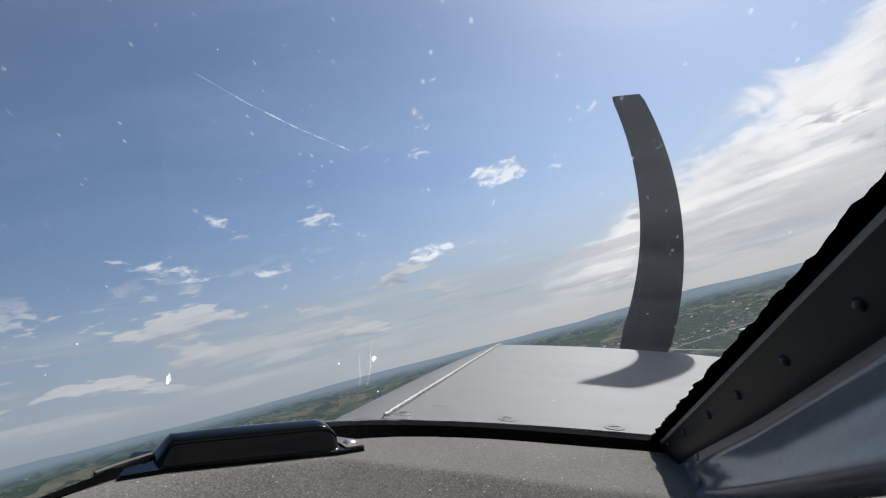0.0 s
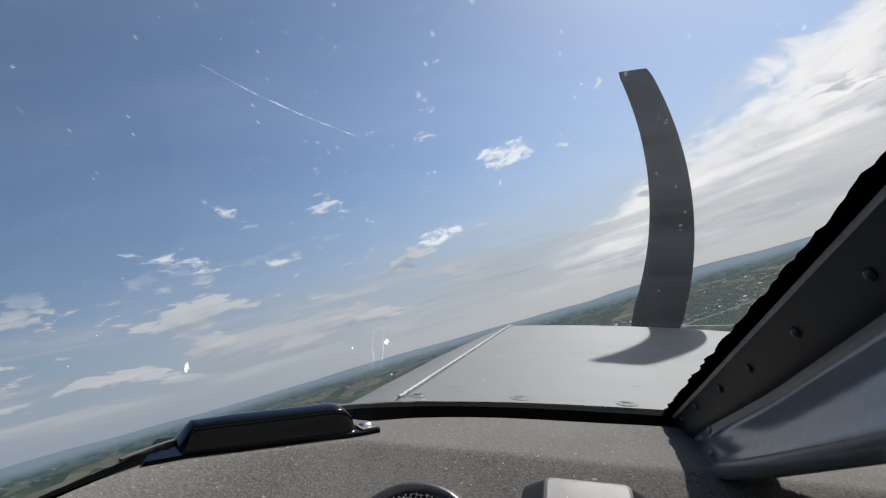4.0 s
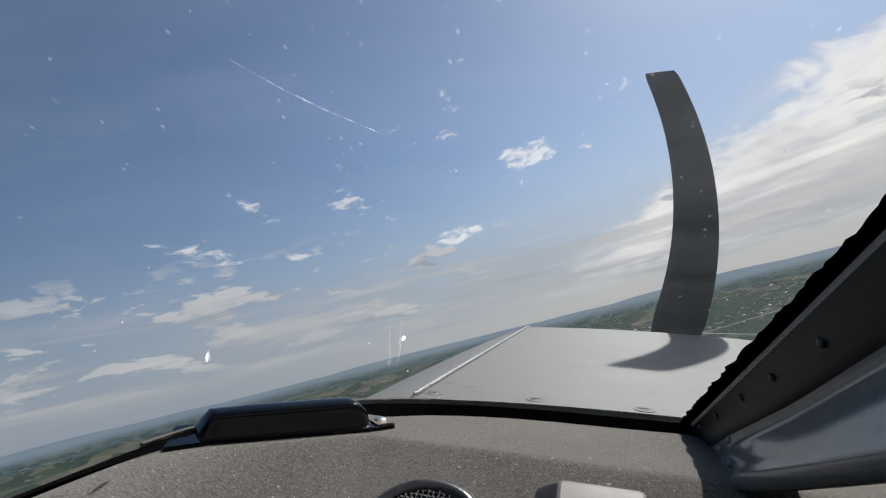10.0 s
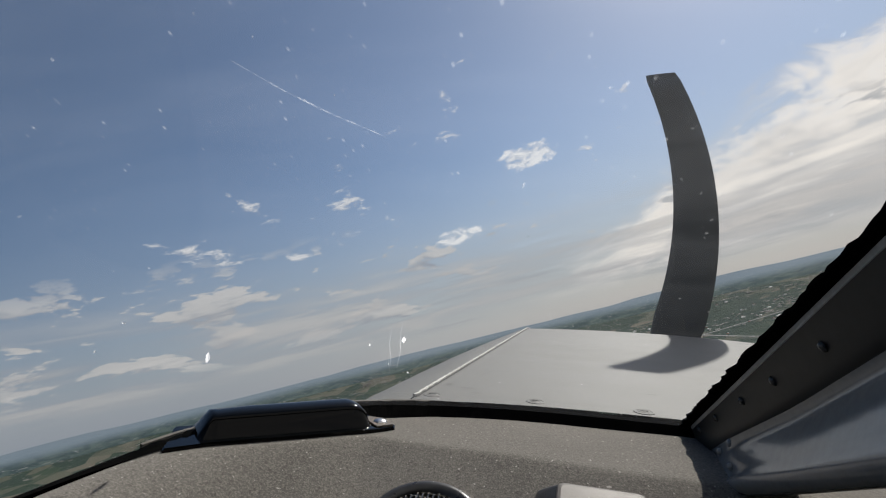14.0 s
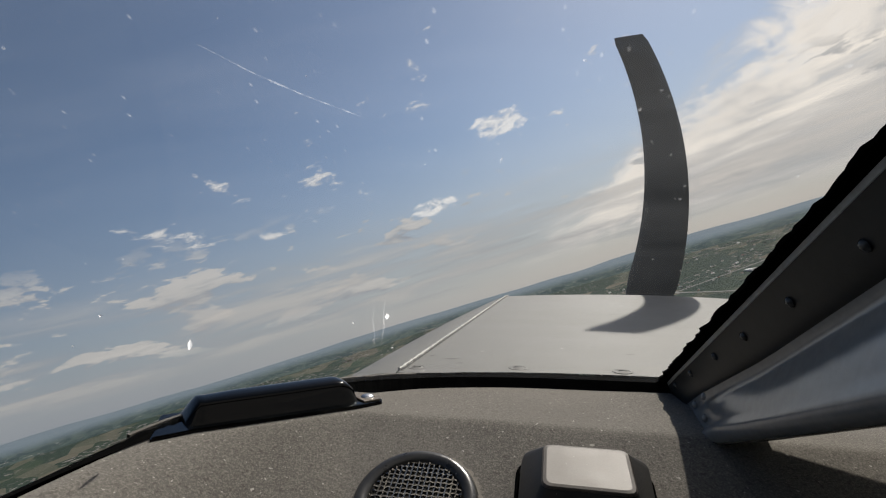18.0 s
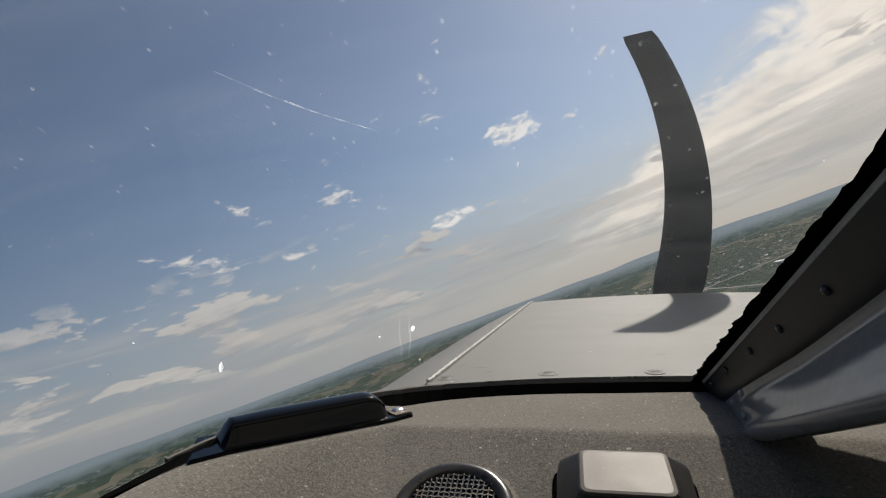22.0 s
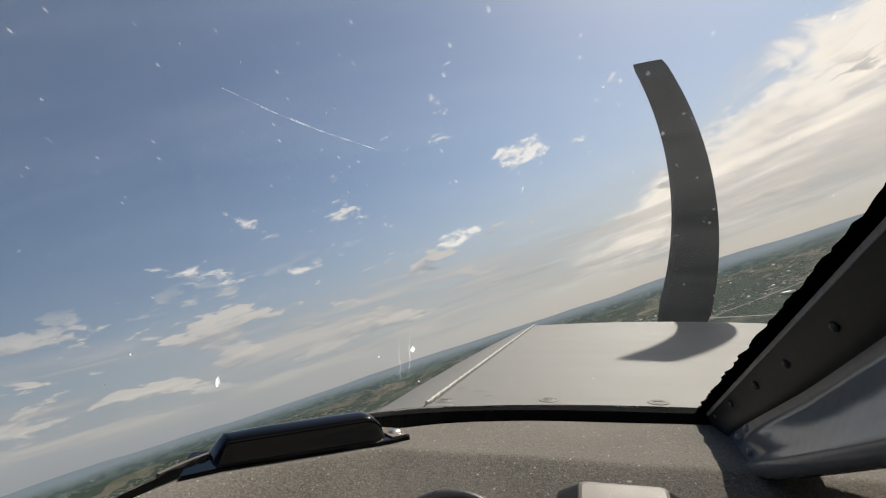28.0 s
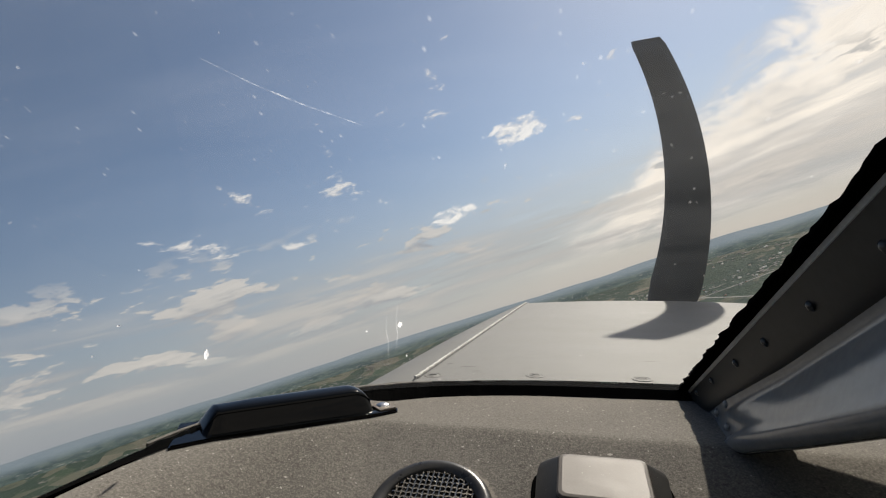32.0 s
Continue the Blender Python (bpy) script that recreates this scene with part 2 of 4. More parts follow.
def felt_material():
    """Flocked grey covering: sandy speckle, faded patches, pale dust."""
    m = bpy.data.materials.new("grey_flocked_glareshield")
    m.use_nodes = True
    n = Nodes(m.node_tree)
    at = n.add("ShaderNodeTexCoord").outputs["Object"]
    faded, mid, sand, grit = n.noise(at, 6, 4), n.noise(at, 90, 4, 0.7), n.noise(at, 560, 3, 0.75), n.noise(at, 300, 3, 0.6)
    colour = n.mix(n.ramp(faded, 0.3, 0.7), (0.108, 0.102, 0.092), (0.146, 0.138, 0.124))
    colour = n.mix(n.ramp(mid, 0.40, 0.75, 0.0, 0.18), colour, (0.080, 0.075, 0.067))
    colour = n.mix(n.ramp(sand, 0.44, 0.64, 0.0, 0.70), colour, (0.245, 0.230, 0.202))
    colour = n.mix(n.ramp(grit, 0.52, 0.68, 0.0, 0.50), colour, (0.050, 0.045, 0.040))
    colour = n.mix(n.ramp(n.noise(at, 270, 1, 0.3), 0.745, 0.775, 0.0, 0.75), colour, (0.48, 0.46, 0.42))
    relief = n.add("ShaderNodeBump", {"Height": sand, "Strength": 0.8, "Distance": 0.0005}).outputs[0]
    shader = n.add("ShaderNodeBsdfPrincipled", {"Base Color": colour, "Roughness": 0.95, "Specular IOR Level": 0.12, "Sheen Weight": 0.25, "Sheen Roughness": 0.5, "Sheen Tint": (0.8, 0.75, 0.68, 1), "Normal": relief})
    n.add("ShaderNodeOutputMaterial", {"Surface": shader.outputs[0]})
    return m


PAINT = paint_material()
SEAM = material("chalky_seam_sealant", ((0.26, 0.25, 0.23), (0.62, 0.60, 0.56)), 0.6, 0.0, 60, 400, 0.3)
GAP = material("dark_seam_gap", ((0.02, 0.02, 0.02), (0.05, 0.05, 0.045)), 0.8)
STEEL = material("worn_steel", ((0.45, 0.44, 0.43), (0.62, 0.61, 0.60)), 0.28, 1.0, 80, 700, 0.05)
FELT = felt_material()
RUBBER = material("black_sealant", ((0.0026, 0.0027, 0.0027), (0.0046, 0.0047, 0.0047)), 0.95, 0.0, 40, 300, 0.2, spec=0.0)
GLOSS = material("glossy_black_plastic", ((0.0015, 0.0018, 0.0020), (0.0030, 0.0034, 0.0036)), 0.13, 0.0, 15, 250, 0.008, 0.005, rough_var=0.05, spec=0.14)
BOXP = material("dark_grey_textured_plastic", ((0.024, 0.024, 0.024), (0.036, 0.035, 0.034)), 0.50, 0.0, 30, 1500, 0.2, 0.01, spec=0.35)
MESHM = material("black_wire_mesh", ((0.10, 0.095, 0.085), (0.50, 0.47, 0.42)), 0.20, 0.9, 500, 900)
HOLE_SHADE = material("painted_hole_shade", ((0.006, 0.006, 0.006), (0.012, 0.012, 0.012)), 0.9)
GREY = material("glossy_grey_enamel", ((0.205, 0.210, 0.207), (0.225, 0.230, 0.226)), 0.17, 0.0, 3, 120, 0.0, coat=0.2, rough_var=0.03)
# the box's plastic coloured lighter and warmer, painting in the sun's sheen
TOPP = material("sheen_painted_plastic", ((0.060, 0.052, 0.045), (0.094, 0.082, 0.071)), 0.52, 0.0, 40, 700, 0.06, 0.02, spec=0.30)
BLADE = material("black_propeller_paint", ((0.012, 0.016, 0.017), (0.024, 0.029, 0.029)), 0.55, 0.0, 9, 70, 0.0, 0.045, spec=0.35)
BEZEL = material("dusty_black_bezel", ((0.018, 0.018, 0.018), (0.036, 0.035, 0.033)), 0.30, 0.0, 60, 500, 0.04, 0.02, rough_var=0.12)
LINING = material("grey_cabin_lining", ((0.040, 0.040, 0.039), (0.060, 0.059, 0.057)), 0.85, 0.0, 4, 200, 0.2)
GLUE = material("pale_glue_residue", ((0.16, 0.145, 0.12), (0.26, 0.235, 0.20)), 0.8, 0.0, 150, 900, 0.4)
BARE = material("bare_aluminium_edge", ((0.36, 0.37, 0.37), (0.52, 0.53, 0.53)), 0.5, 0.25, 50, 300, 0.1)
# the beam's grey enamel darkened, shade painted in for its upper strip
GREY_SHADED = material("shade_painted_enamel", ((0.022, 0.024, 0.0245), (0.030, 0.032, 0.0325)), 0.40, 0.0, 6, 150, 0.01, rough_var=0.05, spec=0.3)
BRONZE = material("tarnished_metal", ((0.10, 0.085, 0.065), (0.24, 0.20, 0.155)), 0.42, 0.7, 120, 700, 0.2)
RIVET = material("painted_rivet", ((0.040, 0.042, 0.042), (0.060, 0.062, 0.062)), 0.24, 0.0, 60, 400, 0.02)


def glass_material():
    """Acrylic, lightly hazed with dust and fine wipe marks, plus glare high up."""
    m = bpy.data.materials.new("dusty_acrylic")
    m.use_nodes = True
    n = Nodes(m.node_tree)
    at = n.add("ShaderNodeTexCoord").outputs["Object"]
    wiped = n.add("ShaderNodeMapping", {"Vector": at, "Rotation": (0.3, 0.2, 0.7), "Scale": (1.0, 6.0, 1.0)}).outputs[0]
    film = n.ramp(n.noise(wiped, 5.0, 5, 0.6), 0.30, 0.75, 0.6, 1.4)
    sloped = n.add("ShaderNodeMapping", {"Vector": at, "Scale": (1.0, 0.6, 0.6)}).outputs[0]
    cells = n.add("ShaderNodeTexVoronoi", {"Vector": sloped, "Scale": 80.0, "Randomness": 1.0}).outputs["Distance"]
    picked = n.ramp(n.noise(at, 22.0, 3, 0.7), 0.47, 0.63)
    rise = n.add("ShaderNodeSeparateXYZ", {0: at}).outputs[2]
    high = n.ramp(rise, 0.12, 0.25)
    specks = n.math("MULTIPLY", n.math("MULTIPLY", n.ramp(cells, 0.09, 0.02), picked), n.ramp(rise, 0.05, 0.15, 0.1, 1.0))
    # film thickened towards the top, standing in for the sun's glare
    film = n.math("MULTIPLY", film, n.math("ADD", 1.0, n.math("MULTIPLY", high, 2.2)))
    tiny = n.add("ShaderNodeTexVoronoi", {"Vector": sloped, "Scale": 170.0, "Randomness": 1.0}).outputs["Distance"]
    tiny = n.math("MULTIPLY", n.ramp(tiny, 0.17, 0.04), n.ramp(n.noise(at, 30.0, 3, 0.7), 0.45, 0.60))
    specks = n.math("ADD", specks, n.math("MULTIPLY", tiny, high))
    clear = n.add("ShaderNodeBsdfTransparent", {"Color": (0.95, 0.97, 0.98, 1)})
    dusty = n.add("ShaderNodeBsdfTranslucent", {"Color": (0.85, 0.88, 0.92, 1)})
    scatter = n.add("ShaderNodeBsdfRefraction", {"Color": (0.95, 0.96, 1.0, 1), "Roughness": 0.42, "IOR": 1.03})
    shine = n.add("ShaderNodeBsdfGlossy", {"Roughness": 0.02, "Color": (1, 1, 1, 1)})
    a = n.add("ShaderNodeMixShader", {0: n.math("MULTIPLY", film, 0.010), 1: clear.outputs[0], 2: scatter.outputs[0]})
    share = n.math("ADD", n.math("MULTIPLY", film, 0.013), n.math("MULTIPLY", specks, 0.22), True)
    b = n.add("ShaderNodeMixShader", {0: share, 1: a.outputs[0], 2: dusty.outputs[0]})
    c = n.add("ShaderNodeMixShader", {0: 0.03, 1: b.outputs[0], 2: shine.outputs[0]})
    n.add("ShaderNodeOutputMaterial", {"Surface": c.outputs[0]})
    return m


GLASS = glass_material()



def faint_material():
    """A scuff that scatters a little light."""
    m = bpy.data.materials.new("pale_scuff")
    m.use_nodes = True
    n = Nodes(m.node_tree)
    part_clear = n.ramp(n.noise(n.add("ShaderNodeTexCoord").outputs["Object"], 420, 4, 0.7), 0.38, 0.70, 0.02, 0.34)
    mixed = n.add("ShaderNodeMixShader", {0: part_clear, 1: n.add("ShaderNodeBsdfTransparent").outputs[0], 2: n.add("ShaderNodeBsdfTranslucent", {"Color": (0.9, 0.92, 0.95, 1)}).outputs[0]})
    n.add("ShaderNodeOutputMaterial", {"Surface": mixed.outputs[0]})
    return m


FAINT = faint_material()
SMEAR = bpy.data.materials.new("dried_white_smear")
SMEAR.use_nodes = True
n = Nodes(SMEAR.node_tree)
white = n.mix(n.noise(n.add("ShaderNodeTexCoord").outputs["Object"], 400, 3), (0.75, 0.76, 0.78), (0.95, 0.95, 0.95))
n.add("ShaderNodeOutputMaterial", {"Surface": n.add("ShaderNodeAddShader", {0: n.add("ShaderNodeBsdfTranslucent", {"Color": white}).outputs[0], 1: n.add("ShaderNodeBsdfDiffuse", {"Color": (0.2, 0.2, 0.2, 1)}).outputs[0]}).outputs[0]})

# ---- builders ----
BASE = {}


def mesh_of(name, bm, mat, smooth=False):
    me = bpy.data.meshes.new(name)
    bmesh.ops.recalc_face_normals(bm, faces=bm.faces)
    for f in bm.faces:
        f.smooth = smooth
    bm.to_mesh(me)
    bm.free()
    if mat:
        me.materials.append(mat)
    if smooth:
        me.set_sharp_from_angle(angle=radians(48))
    return me


def thing(name, base, label, category, kind="", group=""):
    """An Empty at a place in the airplane's frame that parents its parts."""
    ob = new(name)
    ob.empty_display_size = 0.05
    ob.matrix_basis = PLANE @ Matrix.Translation(base)
    BASE[ob.name] = Vector(base)
    return tagged(ob, label, category, group, kind)


def part(name, bm, mat, parent, label="", smooth=False):
    """Links a bmesh, drawn in the airplane's frame, as one mesh under a thing or a part."""
    base = BASE[parent.name]
    bmesh.ops.translate(bm, verts=bm.verts, vec=-base)
    ob = new(name, mesh_of(name, bm, mat, smooth))
    ob.parent = parent
    BASE[ob.name] = base
    return tagged(ob, label)


def grid(bm, rows, close=False):
    """Faces between rows of points of equal length."""
    made = [[bm.verts.new(p) for p in row] for row in rows]
    for a, b in zip(made, made[1:]):
        count = len(a)
        for i in range(count if close else count - 1):
            j = (i + 1) % count
            bm.faces.new((a[i], a[j], b[j], b[i]))
    return made


def tube(bm, points, radius, sides=10, caps=True):
    """A round bar along points; radius may be a list."""
    pts = [Vector(p) for p in points]
    rows = []
    for i, p in enumerate(pts):
        d = (pts[min(i + 1, len(pts) - 1)] - pts[max(i - 1, 0)]).normalized()
        u = d.cross(Vector((0.31, 0.22, 0.92))).normalized()
        v = d.cross(u)
        r = radius[i] if isinstance(radius, (list, tuple)) else radius
        rows.append([p + r * (math.cos(a) * u + math.sin(a) * v) for a in [2 * math.pi * k / sides for k in range(sides)]])
    made = grid(bm, rows, True)
    if caps:
        bm.faces.new(made[0][::-1])
        bm.faces.new(made[-1])


def dome(bm, centre, normal, radius, height, rings=4, sides=14):
    """A rivet's or bolt's low domed head."""
    nrm = Vector(normal).normalized()
    u = nrm.orthogonal().normalized()
    v = nrm.cross(u)
    rows = []
    for k in range(rings):
        a = math.pi / 2 * k / rings
        rows.append([Vector(centre) + nrm * height * math.sin(a) + radius * math.cos(a) * (math.cos(b) * u + math.sin(b) * v)
                     for b in [2 * math.pi * i / sides for i in range(sides)]])
    made = grid(bm, rows, True)
    tip = bm.verts.new(Vector(centre) + nrm * height)
    for i in range(sides):
        bm.faces.new((made[-1][i], made[-1][(i + 1) % sides], tip))


def ring(bm, centre, normal, profile, sides=48):
    """A turned body: profile of (radius, height) about a normal."""
    nrm = Vector(normal).normalized()
    u = nrm.cross(Vector((0, 0, 1))).normalized() if abs(nrm.z) < 0.999 else Vector((1, 0, 0))
    v = nrm.cross(u)
    return grid(bm, [[Vector(centre) + nrm * h + r * (math.cos(b) * u + math.sin(b) * v)
                      for b in [2 * math.pi * i / sides for i in range(sides)]] for r, h in profile], True)


def slab(bm, lo, hi, bevel=0.0):
    made = bmesh.ops.create_cube(bm, size=1.0)["verts"]
    for vert in made:
        vert.co = Vector([lo[i] + (vert.co[i] + 0.5) * (hi[i] - lo[i]) for i in range(3)])
    if bevel:
        edges = list({e for vert in made for e in vert.link_edges})
        bmesh.ops.bevel(bm, geom=edges, offset=bevel, segments=2, profile=0.6, affect="EDGES")


# ---- the airplane: cowling, glareshield, windshield, brace, cabin ----
MID = 0.25           # the airplane's middle, to the right of the camera
plane_body = thing("airplane", (MID, 0.3, -0.5), "silver-grey single-engine light airplane banking over wooded land", "airplane")


def base_line(x, grow=0.0):
    """How far ahead the windshield's lower edge lies at x."""
    u = min(1.0, abs(x - MID) / (0.585 + grow))
    return 0.25 + (0.39 + grow) * (1 - u ** 3.3) ** (1 / 3.3)


def base_curve(grow=0.0, count=140, back=0.10):
    """The windshield's lower edge from its aft left end round to the aft right end."""
    pts = []
    for i in range(count + 1):
        a = math.pi * (1 - i / count)
        c, s = math.cos(a), math.sin(a)
        pts.append((MID + (0.585 + grow) * math.copysign(abs(c) ** (2 / 3.3), c), 0.25 + (0.39 + grow) * abs(s) ** (2 / 3.3)))
    left, right = MID - 0.585 - grow, MID + 0.585 + grow
    ends = [back + (0.25 - back) * k / 6 for k in range(6)]
    return [(left, y) for y in ends] + pts + [(right, y) for y in ends[::-1]]


def cowl_section(y):
    """One half-section of the cowling from the hinge line outwards and down: half-width, crown, shoulder."""
    f = (y - 0.60) / 1.16
    hinge = 0.437 - 0.047 * f
    edge_z = -0.1465 + 0.0075 * f
    crown = 0.002 + 0.0115 * f
    round_off = max(0.0, (y - 1.62) / 0.14) ** 2
    return hinge, edge_z - 0.02 * round_off, crown, 0.075 - 0.02 * f


bm = bmesh.new()
stations = [0.60, 0.66] + [0.66 + 0.0545 * i for i in range(1, 18)] + [1.62, 1.66, 1.70, 1.73, 1.75, 1.758]
rows = []
for y in stations:
    hinge, ez, crown, sh = cowl_section(y)
    rows.append([(MID + hinge * u, max(y, base_line(MID + hinge * u) + 0.002), ez + crown * (1 - u * u)) for u in [-1 + i / 10 for i in range(21)]])
rows.append([(x, y + 0.012, z - 0.03) for x, y, z in rows[-1]])
rows.append([(x, y + 0.002, z - 0.12) for x, y, z in rows[-1]])
grid(bm, rows)
cowl = part("cowling_top", bm, PAINT, plane_body, "dull silver-painted upper cowling panel", True)
for side, name in ((-1, "cowling_side"), (1, "cowling_side")):
    bm = bmesh.new()
    rows = []
    for y in stations:
        hinge, ez, crown, sh = cowl_section(y)
        row = []
        wide, high = 0.125 * (1 - 0.72 * ((y - 0.6) / 1.16) ** 3), 0.072
        for k in range(14):
            a = radians(3 + 82 * k / 13)
            row.append((MID + side * (hinge + 0.003 + wide * math.sin(a) - wide * math.sin(radians(3))), y, ez - 0.001 - high * (1 - math.cos(a))))
        x, _, z = row[-1]
        row += [(x + side * 0.012, y, z - 0.12), (x + side * 0.01, y, z - 0.30), (x - side * 0.06, y, z - 0.46)]
        rows.append(row)
    nose = [(MID + (x - MID) * 0.93, y + 0.014, z - 0.012) for x, y, z in rows[-1]]
    rows.append(nose)
    rows.append([(MID + (x - MID) * 0.4, y + 0.004, -0.33 + (z + 0.33) * 0.4) for x, y, z in nose])
    grid(bm, rows)
    part(name, bm, PAINT, plane_body, "", True)
# hinge seams with their chipped sealant
for side in (-1, 1):
    bm = bmesh.new()
    rng = random.Random(4)
    for i in range(86):
        y = 0.613 + 0.0133 * i
        hinge, ez, crown, sh = cowl_section(y)
        ahead = cowl_section(y + 0.0122)
        skew = 0.0009 * (1 if i % 2 else -1) + 0.0004 * rng.uniform(-1, 1)
        tube(bm, [(MID + side * (hinge + 0.001) + skew, y, ez + 0.0014), (MID + side * (ahead[0] + 0.001) - skew, y + 0.0122, ahead[1] + 0.0014 + 0.0004 * rng.random())], 0.0022, 7)
    crack = bmesh.new()
    grid(crack, [[(MID + side * (cowl_section(y)[0] + q), y, cowl_section(y)[1] + h) for q, h in ((-0.0036, 0.0006), (-0.0022, 0.0012), (0.0, 0.0012))] for y in [0.612 + 0.04 * k for k in range(29)]])
    part("hinge_gap", crack, GAP, plane_body)
    part("piano_hinge", bm, SEAM, plane_body, "pale worn piano hinge of many small knuckles along the cowling", True)
# quarter-turn fasteners along the cowling's aft edge and front edge
for x, y in [(-0.170, 0.632), (-0.043, 0.652), (0.083, 0.657), (0.215, 0.660), (0.35, 0.660), (0.48, 0.652)] + [(-0.10 + 0.115 * i, 1.735) for i in range(6)]:
    hinge, ez, crown, sh = cowl_section(y)
    z = ez + crown * (1 - ((x - MID) / hinge) ** 2)
    bm = bmesh.new()
    ring(bm, (x, y, z), (0, -0.01, 1), [(0.0125, -0.001), (0.0122, 0.0004), (0.0095, 0.0007), (0.0090, 0.0002), (0.0072, 0.0002), (0.0066, 0.0008), (0.0012, 0.0011)], 28)
    stud = part("cowl_fastener", bm, PAINT, plane_body, "", True)
    bm = bmesh.new()
    slab(bm, (x - 0.0045, y - 0.0008, z + 0.0010), (x + 0.0045, y + 0.0008, z + 0.0015))
    part("slot", bm, GAP, stud)

# pale chipped lip along the cowling's front edge
bm = bmesh.new()
rng = random.Random(9)
rows = []
for i in range(61):
    u = -1 + i / 30
    hinge, ez, crown, sh = cowl_section(1.752)
    x, z = MID + hinge * u, ez + crown * (1 - u * u)
    rows.append([(x, 1.742 + 0.004 * rng.random(), z + 0.0012), (x, 1.752, z + 0.0030 + 0.0008 * rng.random()), (x, 1.762, z - 0.002)])
grid(bm, rows)
part("cowl_lip", bm, SEAM, plane_body, "pale chipped front lip of the cowling", True)
# short scuffs near the aft edge
for x, y, length, turn in ((-0.135, 0.685, 0.020, 8), (0.105, 0.755, 0.014, 5), (-0.12, 0.66, 0.012, 20), (0.06, 0.80, 0.006, 0), (-0.165, 0.70, 0.010, 40), (0.15, 1.25, 0.010, 12), (-0.02, 1.4, 0.014, -10)):
    hinge, ez, crown, sh = cowl_section(y)
    bm = bmesh.new()
    d, w = Vector((math.cos(radians(turn)), math.sin(radians(turn)), 0)), Vector((-math.sin(radians(turn)), math.cos(radians(turn)), 0))
    rows = []
    for i in range(7):
        f = i / 6
        p = Vector((x, y, 0)) + d * length * (f - 0.5)
        wide = 0.0011 * math.sin(math.pi * (0.1 + 0.8 * f))
        rows.append([((p + w * q).x, (p + w * q).y, ez + crown * (1 - ((p.x - MID) / hinge) ** 2) + 0.0012) for q in (-wide, wide)])
    grid(bm, rows)
    part("scuff", bm, GAP, cowl, "dark scuff in the paint")

# glareshield: a flat shelf under the glass that breaks down towards the seats


def shelf(x, y):
    aft = 0.488 - 0.02 * max(0.0, x - 0.05) - y
    aft = 0.45 * 0.5 * (aft + math.sqrt(aft * aft + 0.00001))
    # past the hood a second slope falls away from the hood's foot
    beside = 0.732 * (x + 0.317) - 0.681 * (y - 0.374) - 0.012
    beside = 0.5 * 0.5 * (beside + math.sqrt(beside * beside + 0.00001)) * min(1.0, max(0.0, (x + 0.32) / 0.08))
    drop = 0.5 * (aft + beside - math.sqrt((aft - beside) ** 2 + 0.000008))
    return -0.160 - max(0.0, drop) + 0.0012 * noise.noise((x * 9, y * 9, 1.3)) + 0.0055 * min(1.0, max(0.0, (-0.2 - x) / 0.1))


bm = bmesh.new()
rows = []
for i in range(361):
    x = MID + 0.58 * (i / 180 - 1)
    top = base_line(x) - 0.010 - 0.0035 * max(0.0, noise.noise((x * 38, 3.0, 0.0))) - 0.002 * max(0.0, noise.noise((x * 130, 1.0, 0.0)))
    rows.append([(x, 0.22 + (top - 0.22) * (k / 110), shelf(x, 0.22 + (top - 0.22) * (k / 110))) for k in range(111)])
grid(bm, rows)
glareshield = part("glareshield", bm, FELT, plane_body, "faded grey flocked glareshield specked with dust", True)
bm = bmesh.new()
grid(bm, [[(MID + 0.58 * (i / 30 - 1), 0.22, shelf(MID + 0.58 * (i / 30 - 1), 0.22)), (MID + 0.58 * (i / 30 - 1), 0.20, shelf(MID + 0.58 * (i / 30 - 1), 0.22) - 0.03),
           (MID + 0.58 * (i / 30 - 1), 0.23, -0.62)] for i in range(61)])
part("instrument_panel", bm, LINING, plane_body)

# black sealant round the foot of the glass, with a ragged upper lip
bm = bmesh.new()
rng = random.Random(7)
outer = base_curve(0.002, 260)
inner = [(x + (0.006 if x < MID else -0.006) * min(1, abs(x - MID) / 0.5), y - 0.018 * max(0.0, min(1.0, (y - 0.42) / 0.15))) for x, y in outer]
rows = []
for (xi, yi), (xo, yo) in zip(inner, outer):
    lip = -0.1475 + 0.0022 * noise.noise((xo * 60, yo * 60, 0)) + 0.0012 * rng.random() - 0.012 * max(0.0, -0.2 - xo)
    low = -0.1635 - 0.012 * max(0.0, -0.2 - xo)
    if xo < -0.16:
        g = min(1.0, (-0.16 - xo) / 0.06)
        xi, yi = xi + 0.006 * g, yi - 0.003 * g
        low += (shelf(xi, yi) + 0.0010 - low) * g
    if xo < -0.25:
        thin = min(1.0, max(0.0, (0.40 - yo) / 0.12))
        xi += (xo - xi) * 0.75 * thin
        lip += (low + 0.0014 - lip) * thin
    rows.append([(xi, yi, low), (xi + (xo - xi) * 0.7, yi + (yo - yi) * 0.7, max(low + 0.001, lip - 0.005)), (xo, yo, lip), (xo, yo, -0.19)])
grid(bm, rows)
seal = part("windshield_seal", bm, RUBBER, plane_body, "ragged black sealant round the foot of the windshield")

# narrow skin edge outside the glass's left foot, sunlight painted in as tan
SUN_EDGE = material("sunlit_edge_tan", ((0.075, 0.067, 0.054), (0.13, 0.115, 0.094)), 0.7, 0.0, 40, 300, 0.2)
bm = bmesh.new()
rows = []
for (x, y), (xo, yo) in zip(base_curve(0.004, 260), base_curve(0.0075, 260)):
    if x < -0.16 and y > 0.35:
        lip = -0.1468 - 0.012 * max(0.0, -0.2 - x) + 0.0006 * noise.noise((x * 40, y * 40, 2.0))
        rows.append([(x, y, lip - 0.012), (x, y, lip), (xo, yo, lip + 0.0004), (xo, yo, lip - 0.02)])
grid(bm, rows)
